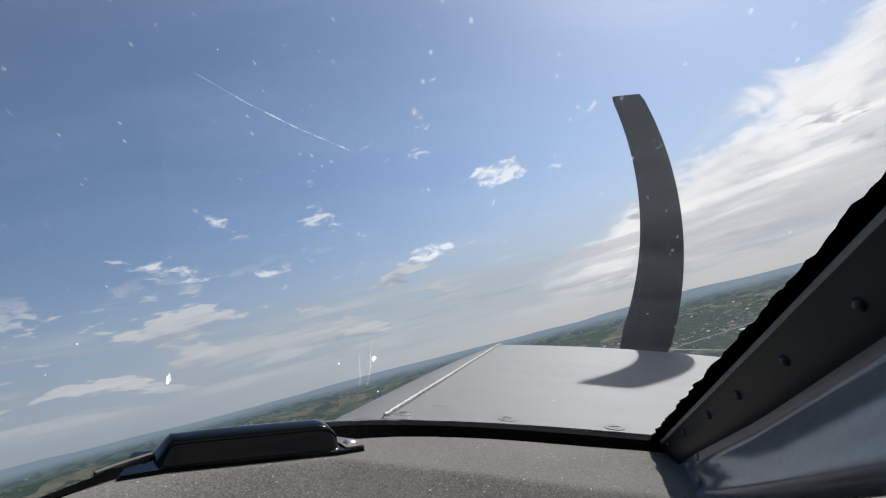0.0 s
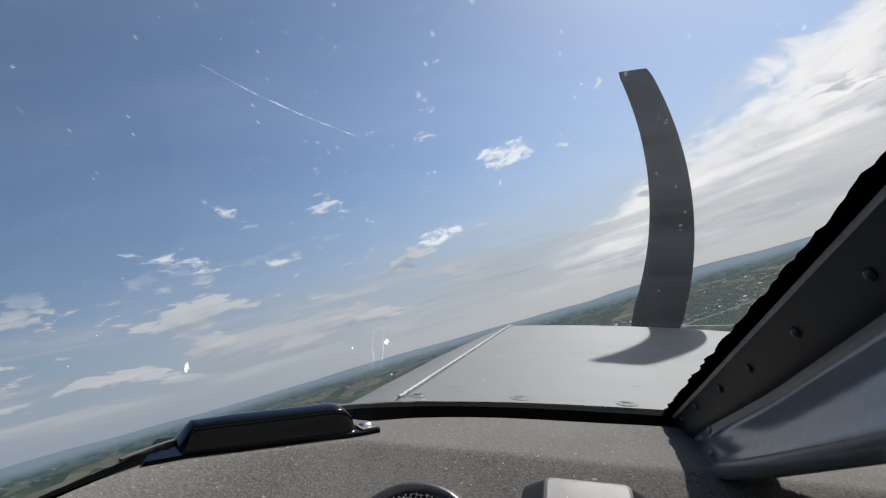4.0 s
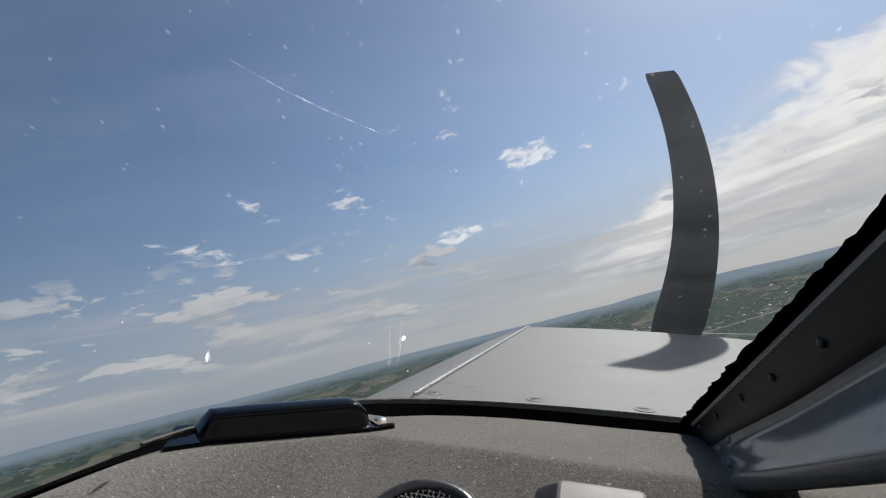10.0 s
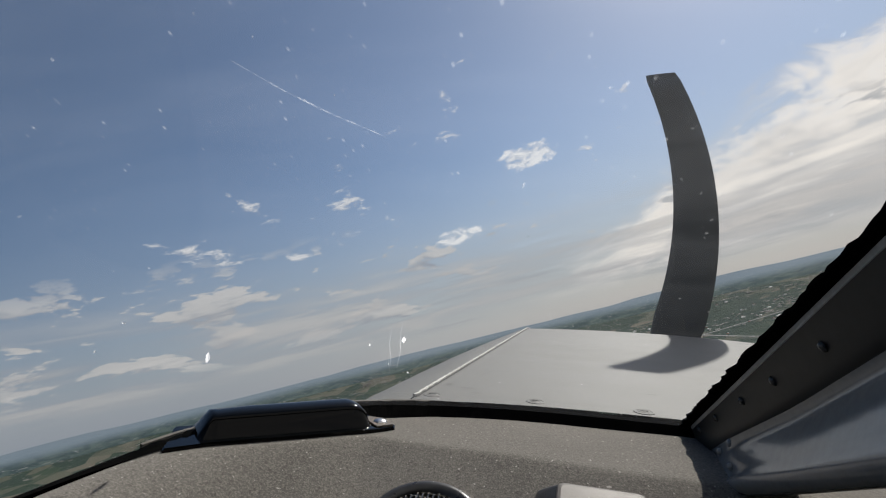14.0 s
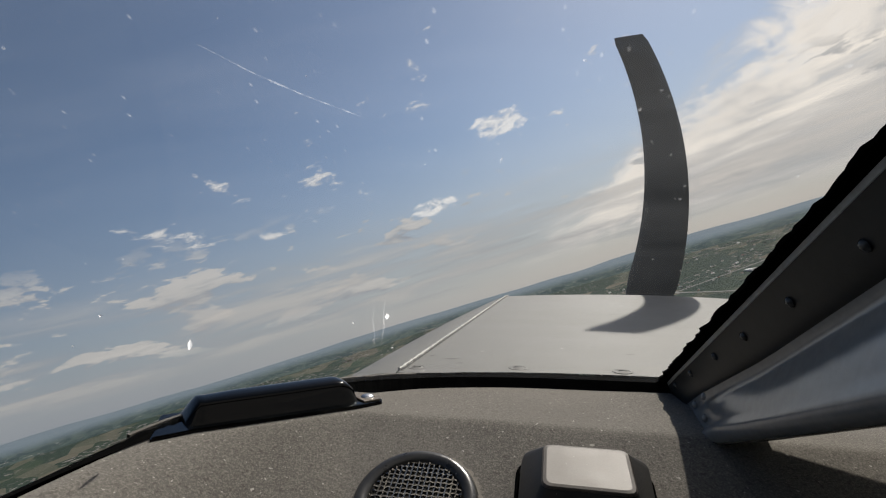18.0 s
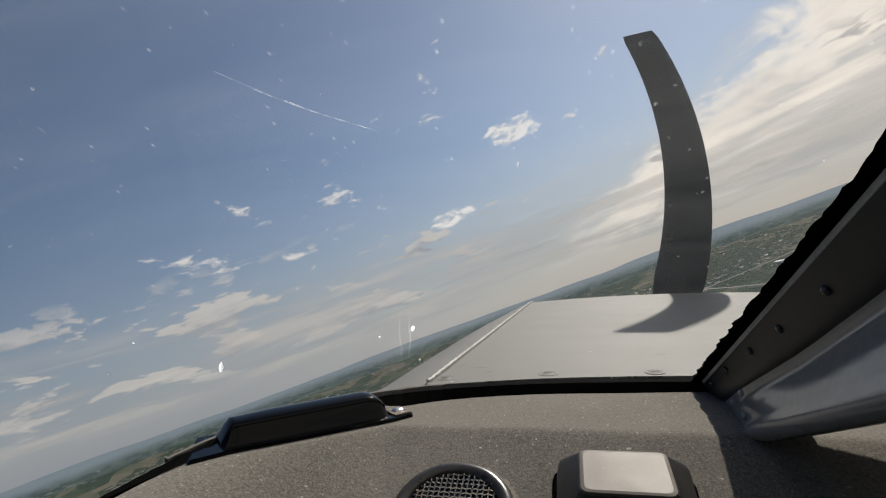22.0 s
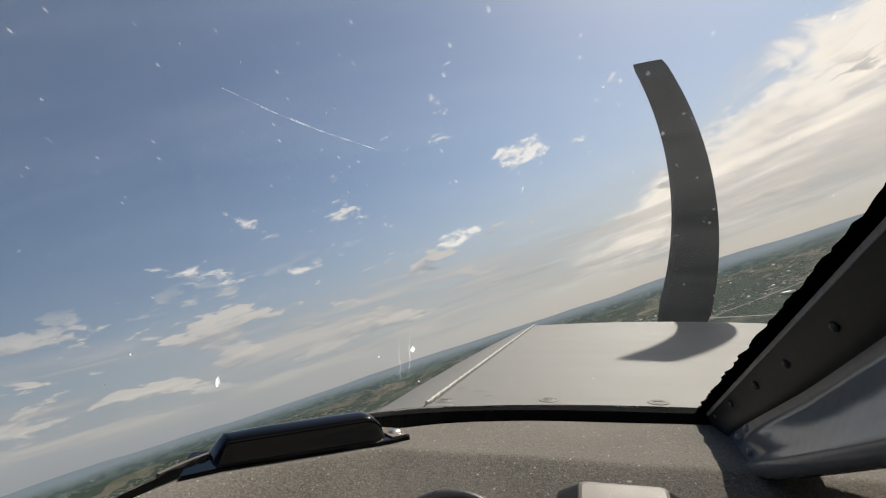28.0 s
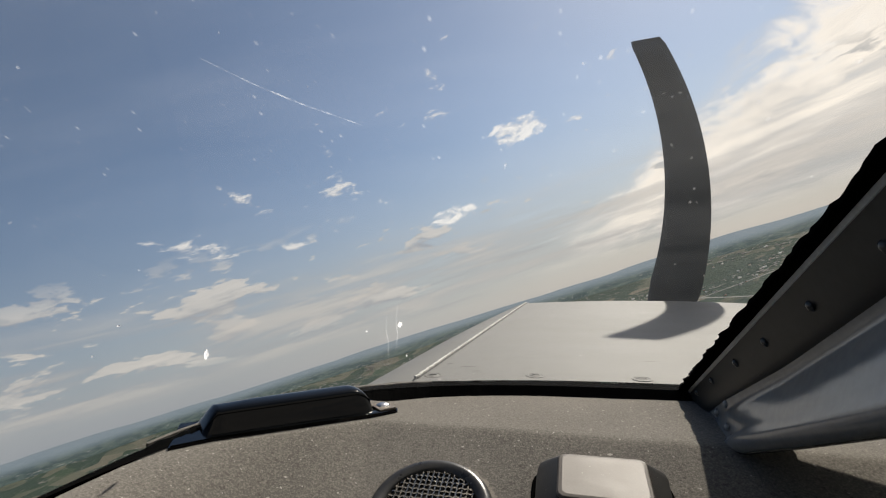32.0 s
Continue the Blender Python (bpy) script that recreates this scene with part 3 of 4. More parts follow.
part("sunlit_edge", bm, SUN_EDGE, plane_body, "narrow skin edge along the windshield's foot, coloured tan as sunlit")

# fuselage skin from the glass down, unseen cabin roof, sides and rear wall
bm = bmesh.new()
grid(bm, [[(x, y, -0.165), (MID + (x - MID) * 1.005, y, -0.30), (MID + (x - MID) * 1.01, y, -0.75), (MID + (x - MID) * 0.8, y, -0.98)] for x, y in base_curve(0.0, 80, -1.6)])
part("fuselage_skin", bm, PAINT, plane_body, "", True)


def hoop(y, top, inset=0.0):
    pts = []
    for k in range(29):
        a = math.pi * k / 28
        pts.append((MID + (0.588 - inset) * math.copysign(abs(math.cos(a)) ** 0.5, math.cos(a)), y, -0.16 + (top + 0.16 - inset) * math.sin(a) ** 0.5))
    return pts


# roof added out of view, reaching over the camera to cut sky light
ROOF = [(0.055, 0.140), (-0.05, 0.195), (-0.18, 0.25), (-0.35, 0.30), (-0.6, 0.34), (-1.0, 0.34), (-1.6, 0.28)]
bm = bmesh.new()
outer = [hoop(y, t) for y, t in ROOF]
inner = [hoop(y, t, 0.016) for y, t in ROOF[::-1]]
grid(bm, outer + inner + [outer[0]])
part("sky_blocking_roof", bm, LINING, plane_body, "", True)
bm = bmesh.new()
slab(bm, (MID - 0.58, -1.63, -0.98), (MID + 0.58, -1.602, 0.27))
part("rear_bulkhead", bm, LINING, plane_body)
bm = bmesh.new()
slab(bm, (MID - 0.56, -1.6, -1.0), (MID + 0.56, 0.62, -0.97))
part("cabin_floor", bm, LINING, plane_body)
bm = bmesh.new()
slab(bm, (MID - 0.58, 0.585, -0.97), (MID + 0.58, 0.60, -0.18))
part("firewall", bm, LINING, plane_body)

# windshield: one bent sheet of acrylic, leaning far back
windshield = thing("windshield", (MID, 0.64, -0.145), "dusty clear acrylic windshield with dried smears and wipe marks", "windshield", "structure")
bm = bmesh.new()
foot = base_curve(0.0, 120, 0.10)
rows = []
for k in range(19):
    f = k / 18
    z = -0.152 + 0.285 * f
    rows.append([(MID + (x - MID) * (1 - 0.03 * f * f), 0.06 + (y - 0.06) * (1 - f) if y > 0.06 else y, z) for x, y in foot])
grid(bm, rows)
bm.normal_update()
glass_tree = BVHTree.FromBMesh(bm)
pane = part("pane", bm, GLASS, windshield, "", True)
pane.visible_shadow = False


def on_glass(right, rise):
    """The place on the glass seen from the eye towards (right, 1, rise), and its normal."""
    hit, nrm, _, _ = glass_tree.ray_cast(Vector((0, 0, 0)), Vector((right, 1, rise)).normalized())
    return (hit, nrm) if hit else (Vector((right, 1, rise)) * 0.3, Vector((0, -0.5, 0.8)))


# dried splashes on the glass: way seen from the eye (right, up), length, width in thousandths of the distance, tilt
MARKS = [(-0.800, -0.207, 26, 11, 85), (-0.335, -0.128, 17, 11, 80), (-0.409, -0.144, 5, 5, 0), (-0.354, -0.077, 5, 5, 0), (-0.318, -0.062, 4, 4, 0), (-0.323, -0.192, 4, 4, 0), (-0.106, 0.189, 30, 7, 70), (-0.237, 0.276, 11, 3, 70), (-0.144, 0.223, 5, 3, 30), (0.051, 0.378, 13, 9, 0), (-1.341, 0.514, 9, 9, 0), (-1.160, 0.124, 13, 5, -25), (-1.042, -0.147, 9, 4, -10), (-1.121, -0.223, 4, 4, 0), (-0.093, 0.092, 10, 4, -5), (-0.423, 0.197, 5, 4, 0), (-0.910, 0.601, 9, 8, 0), (-0.742, 0.533, 8, 6, 40), (-0.525, 0.388, 5, 4, 0)]


def frame_on_glass(right, rise):
    at, nrm = on_glass(right, rise)
    sight = at.normalized()
    if sight.dot(nrm) > 0:
        nrm = -nrm
    side = sight.cross(Vector((0, 0, 1))).normalized()
    u = (side - nrm * side.dot(nrm)).normalized()
    return at + nrm * 0.0008, nrm, u, nrm.cross(u), max(0.25, abs(sight.dot(nrm)))


for right, rise, length, width, tilt in MARKS:
    at, nrm, u, v, slant = frame_on_glass(right, rise)
    rng = random.Random(int(1000 * right) + 5000)
    reach = at.length / (1500 if rise < 0 else 1800)
    bm = bmesh.new()
    ca, sa = math.cos(radians(tilt)), math.sin(radians(tilt))
    rim = []
    for k in range(14):
        q = 2 * math.pi * k / 14
        along_it, over_it = 0.5 * length * math.cos(q) * (0.75 + 0.5 * rng.random()), 0.5 * width * math.sin(q) * (0.7 + 0.6 * rng.random())
        rim.append(bm.verts.new(at + reach * (u * (along_it * ca - over_it * sa) + v * (along_it * sa + over_it * ca) / slant)))
    tip = bm.verts.new(at + nrm * 0.0008)
    for i in range(14):
        bm.faces.new((rim[i], rim[(i + 1) % 14], tip))
    part("smear", bm, SMEAR if rise < -0.1 else FAINT, windshield, "dried white splash on the glass")


def streak_on_glass(name, ways, width, mat, label):
    bm = bmesh.new()
    rows = []
    rng = random.Random(3)
    steps = 24
    for i in range(steps + 1):
        f = i / steps * (len(ways) - 1)
        k = min(int(f), len(ways) - 2)
        right, rise = [ways[k][j] + (ways[k + 1][j] - ways[k][j]) * (f - k) for j in (0, 1)]
        at, nrm, u, v, slant = frame_on_glass(right, rise)
        w = at.length / 900 * width * (0.25 + 0.75 * math.sin(math.pi * (i + 0.5) / (steps + 1))) * (0.6 + 0.8 * rng.random())
        rows.append([at + v * w / slant * 0.5 + u * w * 0.4, at - v * w / slant * 0.5 - u * w * 0.4])
    grid(bm, rows)
    return part(name, bm, mat, windshield, label)


streak_on_glass("scratch", [(-0.793, 0.478), (-0.661, 0.407), (-0.536, 0.348), (-0.399, 0.292)], 2.2, FAINT, "long pale scratch in the acrylic")
streak_on_glass("drip", [(-0.363, -0.110), (-0.366, -0.140), (-0.361, -0.165), (-0.363, -0.197)], 1.9, FAINT, "dried drip on the glass")
streak_on_glass("drip", [(-0.338, -0.085), (-0.343, -0.120), (-0.341, -0.150), (-0.348, -0.192)], 2.4, FAINT, "dried drip on the glass")

# brace: a raked grey beam in the middle of the windshield, riveted along its upper flange
brace = thing("windshield_brace", (0.14, 0.6, -0.16), "raked glossy grey sheet-metal windshield brace with domed rivets", "brace", "structure")


def brace_z(y):
    return -0.152 + 0.477 * (0.64 - y)


bm = bmesh.new()
rows = []
strips = []
ys = [0.640, 0.625, 0.61, 0.595, 0.58, 0.565, 0.55, 0.535, 0.52, 0.505, 0.49, 0.47, 0.45, 0.42, 0.39, 0.36, 0.33, 0.30, 0.27, 0.24, 0.20, 0.15, 0.10, 0.07]
for y in ys:
    f = min(1.0, max(0.0, (0.64 - y) / 0.40))
    top, depth = brace_z(y), 0.090 + 0.026 * max(0.0, f - 0.42)
    x0 = 0.1315
    bulge = 0.42 + 0.58 * min(1.0, max(0.0, (0.53 - y) / 0.12))
    strip_prof = [(0.0, 0.003), (0.0034, 0.0095), (0.0068, 0.0160), (0.0100, 0.0222), (0.0130, 0.0275), (0.0158, 0.0315)]
    web_prof = [(0.0182, 0.0352), (0.0196, 0.0385), (0.0199, 0.0420)] + [(0.0199 - 0.0125 * k / 8 - 0.0007 * math.sin(math.pi * k / 8), 0.042 + (depth - 0.062) * k / 8) for k in range(1, 9)]
    prof = [(0.050, 0.000), (0.003, -0.001), (0.0005, 0.0005)] + strip_prof + web_prof
    row = [(x0 + px * bulge, y, max(-0.167, top - d)) for px, d in prof]
    for k in range(1, 13):
        a = radians(-40 + 215 * k / 12)
        row.append((x0 + 0.0125 * bulge - 0.0105 * math.cos(a) + 0.002, y, max(-0.168, top - (depth - 0.0115) - 0.0105 * math.sin(a))))
    row.append((x0 + 0.05, y, max(-0.168, top - (depth - 0.02))))
    rows.append(row)
    strips.append([(x0 + px * bulge - 0.0009, y, max(-0.166, top - d - 0.0003)) for px, d in strip_prof] + [(x0 + 0.0170 * bulge, y, max(-0.166, top - 0.0335))])
made = grid(bm, rows, True)
web = part("beam", bm, GREY, brace, "glossy grey enamelled beam with a rolled lower edge", True)
# overlay that darkens the down-facing upper band in place of shade
bm = bmesh.new()
grid(bm, strips)
part("shaded_strip", bm, GREY_SHADED, brace, "riveted upper strip of the beam, painted darker for its shade", True)
# unseen plate added right of the beam to widen its cast shadow
bm = bmesh.new()
grid(bm, [[(0.150, y, brace_z(y) - 0.003), (0.150 + w, y, brace_z(y) - 0.003), (0.150 + w, y, brace_z(y) - 0.006), (0.150, y, brace_z(y) - 0.006)] for y, w in ((0.535, 0.03), (0.515, 0.20), (0.40, 0.24), (0.25, 0.24), (0.08, 0.24))], True)
part("flange", bm, GREY, brace, "unseen grey plate added behind the beam to cast shade")
for y in (0.602, 0.542, 0.474, 0.414, 0.342, 0.269, 0.195, 0.125):
    bm = bmesh.new()
    below = 0.010 + 0.008 * min(1.2, (0.60 - y) / 0.27)
    bulge = 0.42 + 0.58 * min(1.0, max(0.0, (0.53 - y) / 0.12))
    dome(bm, (0.1306 + 0.52 * bulge * (below - 0.003), y, brace_z(y) - below), (-0.88, 0, -0.47), 0.0036, 0.0027, 5, 20)
    part("rivet", bm, RIVET, brace, "", True)
for y, z in ((0.506, -0.1295), (0.540, -0.147), (0.5075, -0.150)):
    bm = bmesh.new()
    dome(bm, (0.1345 + 0.06 * max(0.0, -0.128 - z), y, z), (-1, -0.1, 0.05), 0.0036, 0.0028)
    part("rivet", bm, GREY, brace, "", True)
# pale metal edge and ragged black sealant on the brace's upper flange
bm = bmesh.new()
grid(bm, [[(0.1316, y, brace_z(y) - 0.0034), (0.1304, y, brace_z(y) - 0.0026), (0.1292, y, brace_z(y) + 0.0004), (0.1285, y, brace_z(y) + 0.0022), (0.140, y, brace_z(y) + 0.003)] for y in [0.635 - 0.02 * k for k in range(29)]])
part("flange_edge", bm, BARE, brace, "bare worn metal edge")
bm = bmesh.new()
rng = random.Random(12)
rows = []
for k in range(116):
    y = 0.648 - 0.005 * k
    t = brace_z(y)
    w = 0.0145 + 0.004 * noise.noise((y * 70, 0, 0)) + 0.0025 * rng.random()
    reach = w * (0.64 + 0.14 * min(1.0, max(0.0, (y - 0.30) / 0.15)))
    rows.append([(0.1310, y, t + 0.0004), (0.1300 - reach * 0.9, y, t + 0.0002), (0.1300 - reach, y, t + 0.0022), (0.1330 - 0.4 * reach, y, t + 0.0040), (0.15, y, t + 0.0040)])
grid(bm, rows)
part("sealant_bead", bm, RUBBER, brace, "ragged black sealant bead")

# ---- things on the glareshield ----
hood = thing("defroster_hood", (-0.27, 0.46, -0.162), "glossy black plastic defroster hood bolted to the glareshield", "vent hood")
a, b = Vector((-0.317, 0.374, 0)), Vector((-0.196, 0.504, 0))
along = (b - a).normalized()
across = Vector((-along.y, along.x, 0))
long = (b - a).length
PROFILE = [(0.0, 0.0), (0.0015, 0.10), (0.0050, 0.42), (0.0085, 0.72), (0.0096, 0.79), (0.0086, 0.81), (0.0090, 0.87), (0.0122, 0.950), (0.017, 0.988), (0.023, 1.0), (0.028, 1.0), (0.034, 0.97), (0.040, 0.85), (0.045, 0.55), (0.048, 0.0)]
bm = bmesh.new()
rows = []
for i in range(37):
    s = i / 36
    near_left, near_right = min(1.0, s / 0.075), min(1.0, (1 - s) / 0.13)
    h = 0.0240 * (0.80 + 0.20 * s) * min(near_left, (1 - (1 - near_right) ** 2.2) ** 0.5)
    row = []
    for q, shape in PROFILE:
        p = a + along * (long * (0.06 + 0.94 * s)) + across * q
        g = shelf(p.x, p.y)
        row.append((p.x, p.y, g + 0.002 + h * shape))
    rows.append(row)
grid(bm, rows)
part("shell", bm, GLOSS, hood, "", True)
bm = bmesh.new()
pts = [a - along * 0.016 - across * 0.010, a + along * 0.02 - across * 0.006, b - across * 0.006, b + along * 0.022 - across * 0.004, b + along * 0.026 + across * 0.004, b + along * 0.024 + across * 0.026,
       b + along * 0.004 + across * 0.050, a - along * 0.002 + across * 0.050]
top = [bm.verts.new((p.x, p.y, shelf(p.x, p.y) + 0.0035)) for p in pts]
low = [bm.verts.new((p.x, p.y, shelf(p.x, p.y) - 0.001)) for p in pts]
bm.faces.new(top)
for i in range(len(pts)):
    j = (i + 1) % len(pts)
    bm.faces.new((top[i], top[j], low[j], low[i]))
bmesh.ops.bevel(bm, geom=[e for e in bm.edges if abs(e.verts[0].co.z - e.verts[1].co.z) < 0.0015 and e.verts[0] in top and e.verts[1] in top], offset=0.0012, segments=2, affect="EDGES")
part("flange", bm, GLOSS, hood)
bm = bmesh.new()
c = b + along * 0.013 + across * 0.012
plate = bmesh.new()
rim = [b + along * p + across * q for p, q in ((0.003, -0.002), (0.021, -0.001), (0.0245, 0.004), (0.0225, 0.024), (0.008, 0.034), (0.001, 0.024))]
top = [plate.verts.new((p.x, p.y, shelf(p.x, p.y) + 0.0052)) for p in rim]
low = [plate.verts.new((p.x, p.y, shelf(p.x, p.y) + 0.0030)) for p in rim]
plate.faces.new(top)
for i in range(6):
    plate.faces.new((top[i], top[(i + 1) % 6], low[(i + 1) % 6], low[i]))
part("bracket", plate, BRONZE, hood, "tarnished metal bracket under the screw")
dome(bm, (c.x, c.y, shelf(c.x, c.y) + 0.0052), (0, 0, 1), 0.0075, 0.0030)
part("screw", bm, STEEL, hood, "bright steel screw head", True)

SLOPE = Vector((0, -0.4104, 0.9119))       # normal of the glareshield's aft slope
vent = thing("round_vent", (-0.1095, 0.398, -0.203), "round black ventilation grille with wire mesh set in the glareshield", "vent")
vc = Vector((-0.1095, 0.398, shelf(-0.1095, 0.398)))
bm = bmesh.new()
ring(bm, vc, SLOPE, [(0.0515, -0.003), (0.0510, 0.0025), (0.0490, 0.0050), (0.0450, 0.0058), (0.0405, 0.0045), (0.0385, 0.0010), (0.0380, -0.004)])
part("bezel", bm, BEZEL, vent, "dusty glossy black bezel", True)
# flat near-black disc under the mesh paints the vent's shaded depth
bm = bmesh.new()
made = ring(bm, vc, SLOPE, [(0.039, 0.0010), (0.0005, 0.0010)])
part("shade_disc", bm, HOLE_SHADE, vent)
bm = bmesh.new()
rng = random.Random(17)
u, v = Vector((1, 0, 0)), SLOPE.cross(Vector((1, 0, 0))).normalized()
rows = []
for i in range(60):
    q = radians(-62 + 150 * i / 59)
    lo, hi = 0.0514 + 0.0006 * rng.random(), 0.0524 + 0.0050 * rng.random() * math.sin(math.pi * i / 59)
    rows.append([vc + (u * math.cos(q) + v * math.sin(q)) * lo + SLOPE * 0.0006, vc + (u * math.cos(q) + v * math.sin(q)) * hi + SLOPE * 0.0005])
grid(bm, rows)
part("glue_residue", bm, GLUE, vent, "ragged pale glue residue round the bezel")
ux, uy = Vector((1, 0, 0)), SLOPE.cross(Vector((1, 0, 0))).normalized()
bm = bmesh.new()
for wise in (0, 1):
    for k in range(-8, 9):
        off = k * 0.0046
        half = math.sqrt(max(0, 0.0385 ** 2 - off * off))
        pts = []
        for j in range(23):
            q = -half + 2 * half * j / 22
            p = vc + (ux * off + uy * q if wise else ux * q + uy * off) + SLOPE * (0.0026 + 0.0006 * math.cos(j * math.pi + k * math.pi + wise * math.pi))
            pts.append(p)
        if half > 0.004:
            tube(bm, pts, 0.00085, 5, False)
part("wire_mesh", bm, MESHM, vent, "woven wire mesh", True)

puck = thing("antenna_box", (0.022, 0.40, -0.2), "dark grey plastic antenna box with sloping sides on the glareshield", "antenna")
bc = Vector((0.0238, 0.3988, shelf(0.0238, 0.3988)))
bm = bmesh.new()


def box_ring(hx, hy, cx, cy, h, corner):
    pts = []
    for sx, sy, a0 in ((1, 1, 0), (-1, 1, 90), (-1, -1, 180), (1, -1, 270)):
        for k in range(4):
            q = radians(a0 + 30 * k)
            pts.append(bc + ux * (cx + sx * (hx - corner) + corner * math.cos(q)) + uy * (cy + sy * (hy - corner) + corner * math.sin(q)) + SLOPE * (h - (0.22 * (sy * (hy - corner) + corner * math.sin(q)) if h > 0.03 else 0)))
    return pts


grid(bm, [box_ring(0.0515, 0.0465, 0, 0, -0.004, 0.012), box_ring(0.0505, 0.0455, 0, 0, 0.010, 0.012), box_ring(0.0485, 0.0435, 0, 0, 0.022, 0.010),
          box_ring(0.0327, 0.0262, 0, 0.008, 0.0435, 0.006)], True)
part("case", bm, BOXP, puck, "", True)
bm = bmesh.new()
made = grid(bm, [box_ring(0.0325, 0.0260, 0, 0.008, 0.0438, 0.006), box_ring(0.0313, 0.0248, 0, 0.008, 0.0454, 0.0056), box_ring(0.0290, 0.0225, 0, 0.008, 0.0460, 0.005)], True)
bm.faces.new(made[-1])
part("top_panel", bm, TOPP, puck, "flat top painted lighter for the sun's sheen")
bm = bmesh.new()
grid(bm, [box_ring(0.0545, 0.0495, 0, 0, -0.003, 0.013), box_ring(0.0545, 0.0495, 0, 0, 0.0022, 0.013), box_ring(0.0535, 0.0485, 0, 0, 0.0030, 0.013), box_ring(0.0500, 0.0450, 0, 0, 0.0030, 0.012)], True)
part("base_flange", bm, RUBBER, puck, "black rubber base gasket")

# ---- propeller, at rest with one swept blade standing upright ----
HUB = Vector((0.257, 1.86, -0.298))
prop = thing("propeller", HUB, "two-bladed black propeller with swept blades, one standing upright", "propeller")


def blade_line(r):
    """Turn of the swept blade's middle line, in degrees, at a radius."""
    return 69.0 + 21.2 * max(0.0, (r - 0.20) / 0.85) ** 1.05


for half_turn in (0.0, 180.0):
    bm = bmesh.new()
    rows = []
    for i in range(41):
        f = i / 40
        r = 0.07 + 0.98 * f
        a = radians(blade_line(r) + half_turn)
        c = Vector((math.cos(a), 0, math.sin(a)))
        tang = Vector((-math.sin(a), 0, math.cos(a)))
        chord = (0.090 + 0.058 * min(1, f / 0.14)) * (1 - 0.32 * f ** 1.6)
        if f > 0.98:
            chord *= 1 - 0.10 * ((f - 0.98) / 0.02)
        twist = radians(34 - 22 * f)
        cw = tang * math.cos(twist) + Vector((0, 1, 0)) * math.sin(twist)
        th = c.cross(cw)
        thick = chord * (0.20 - 0.12 * f)
        row = []
        for k in range(16):
            q = 2 * math.pi * k / 16
            row.append(HUB + c * r + cw * (chord * 0.5 * math.cos(q) / math.cos(twist)) + th * (thick * 0.5 * math.sin(q) * (1 + 0.35 * math.cos(q))))
        rows.append(row)
    made = grid(bm, rows, True)
    bm.faces.new(made[-1])
    bm.faces.new(made[0][::-1])
    part("blade", bm, BLADE, prop, "", True)
bm = bmesh.new()
ring(bm, HUB, (0, 1, 0), [(0.15, -0.07), (0.15, 0.02), (0.14, 0.08), (0.11, 0.15), (0.06, 0.21), (0.004, 0.235)], 32)
part("spinner", bm, PAINT, prop, "silver spinner", True)

# ---- the land ----
FAR = 4850.0
EDGE = ALT - 66.0      # the land climbs to this height at its far edge


def land(x, y):
    r = math.hypot(x, y)
    return EDGE * (r / FAR) ** 3 + 9 * noise.noise((x / 700, y / 700, 0)) * min(1, r / 1500)


def land_material():
    m = bpy.data.materials.new("woods_and_fields")
    m.use_nodes = True
    n = Nodes(m.node_tree)
    at = n.add("ShaderNodeTexCoord").outputs["Object"]
    soft = n.noise(at, 0.0016, 5, 0.6, 0.4)
    patch = n.noise(at, 0.0052, 5, 0.65, 0.3)
    fields = n.add("ShaderNodeTexVoronoi", {"Vector": at, "Scale": 0.0075, "Randomness": 0.9}, feature="F1").outputs["Color"]
    hue = n.add("ShaderNodeSeparateColor", {0: fields})
    crop = n.mix(hue.outputs[0], (0.055, 0.085, 0.058), (0.17, 0.155, 0.12))
    fine = n.ramp(n.noise(at, 0.075, 6, 0.75), 0.35, 0.65)
    # woods tones pulled to blue-green, with the air's haze coloured in
    woods = n.mix(fine, (0.028, 0.049, 0.043), (0.056, 0.084, 0.064))
    woods = n.mix(n.ramp(patch, 0.42, 0.62), woods, n.mix(fine, (0.030, 0.051, 0.040), (0.060, 0.088, 0.062)))
    open_land = n.math("MULTIPLY", n.ramp(soft, 0.45, 0.52), n.ramp(hue.outputs[1], 0.46, 0.50))
    colour = n.mix(open_land, woods, crop)
    pale = n.math("MULTIPLY", n.ramp(n.noise(at, 0.011, 6, 0.7, 0.5), 0.60, 0.68), n.ramp(soft, 0.40, 0.52))
    colour = n.mix(n.math("MULTIPLY", pale, 0.8), colour, (0.24, 0.225, 0.20))
    rough = n.add("ShaderNodeBsdfPrincipled", {"Base Color": colour, "Roughness": 0.95, "Specular IOR Level": 0.1,
                                                "Normal": n.add("ShaderNodeBump", {"Height": fine, "Strength": 0.8, "Distance": 6.0}).outputs[0]})
    n.add("ShaderNodeOutputMaterial", {"Surface": rough.outputs[0]})
    return m


LAND = land_material()
verts, faces = [], []
RINGS, SPOKES = 70, 160
for i in range(RINGS + 1):
    r = FAR * (i / RINGS) ** 1.5 if i else 0.5
    for j in range(SPOKES):
        a = 2 * math.pi * j / SPOKES
        x, y = r * math.cos(a), r * math.sin(a)
        verts.append((x, y, land(x, y)))
for i in range(RINGS):
    for j in range(SPOKES):
        k = (j + 1) % SPOKES
        faces.append((i * SPOKES + j, (i + 1) * SPOKES + j, (i + 1) * SPOKES + k, i * SPOKES + k))
faces.append(tuple(range(SPOKES)))
me = bpy.data.meshes.new("ground")
me.from_pydata(verts, [], faces)
me.materials.append(LAND)
ground = tagged(new("ground", me), "hazy wooded country with fields and scattered towns", "ground", kind="structure")

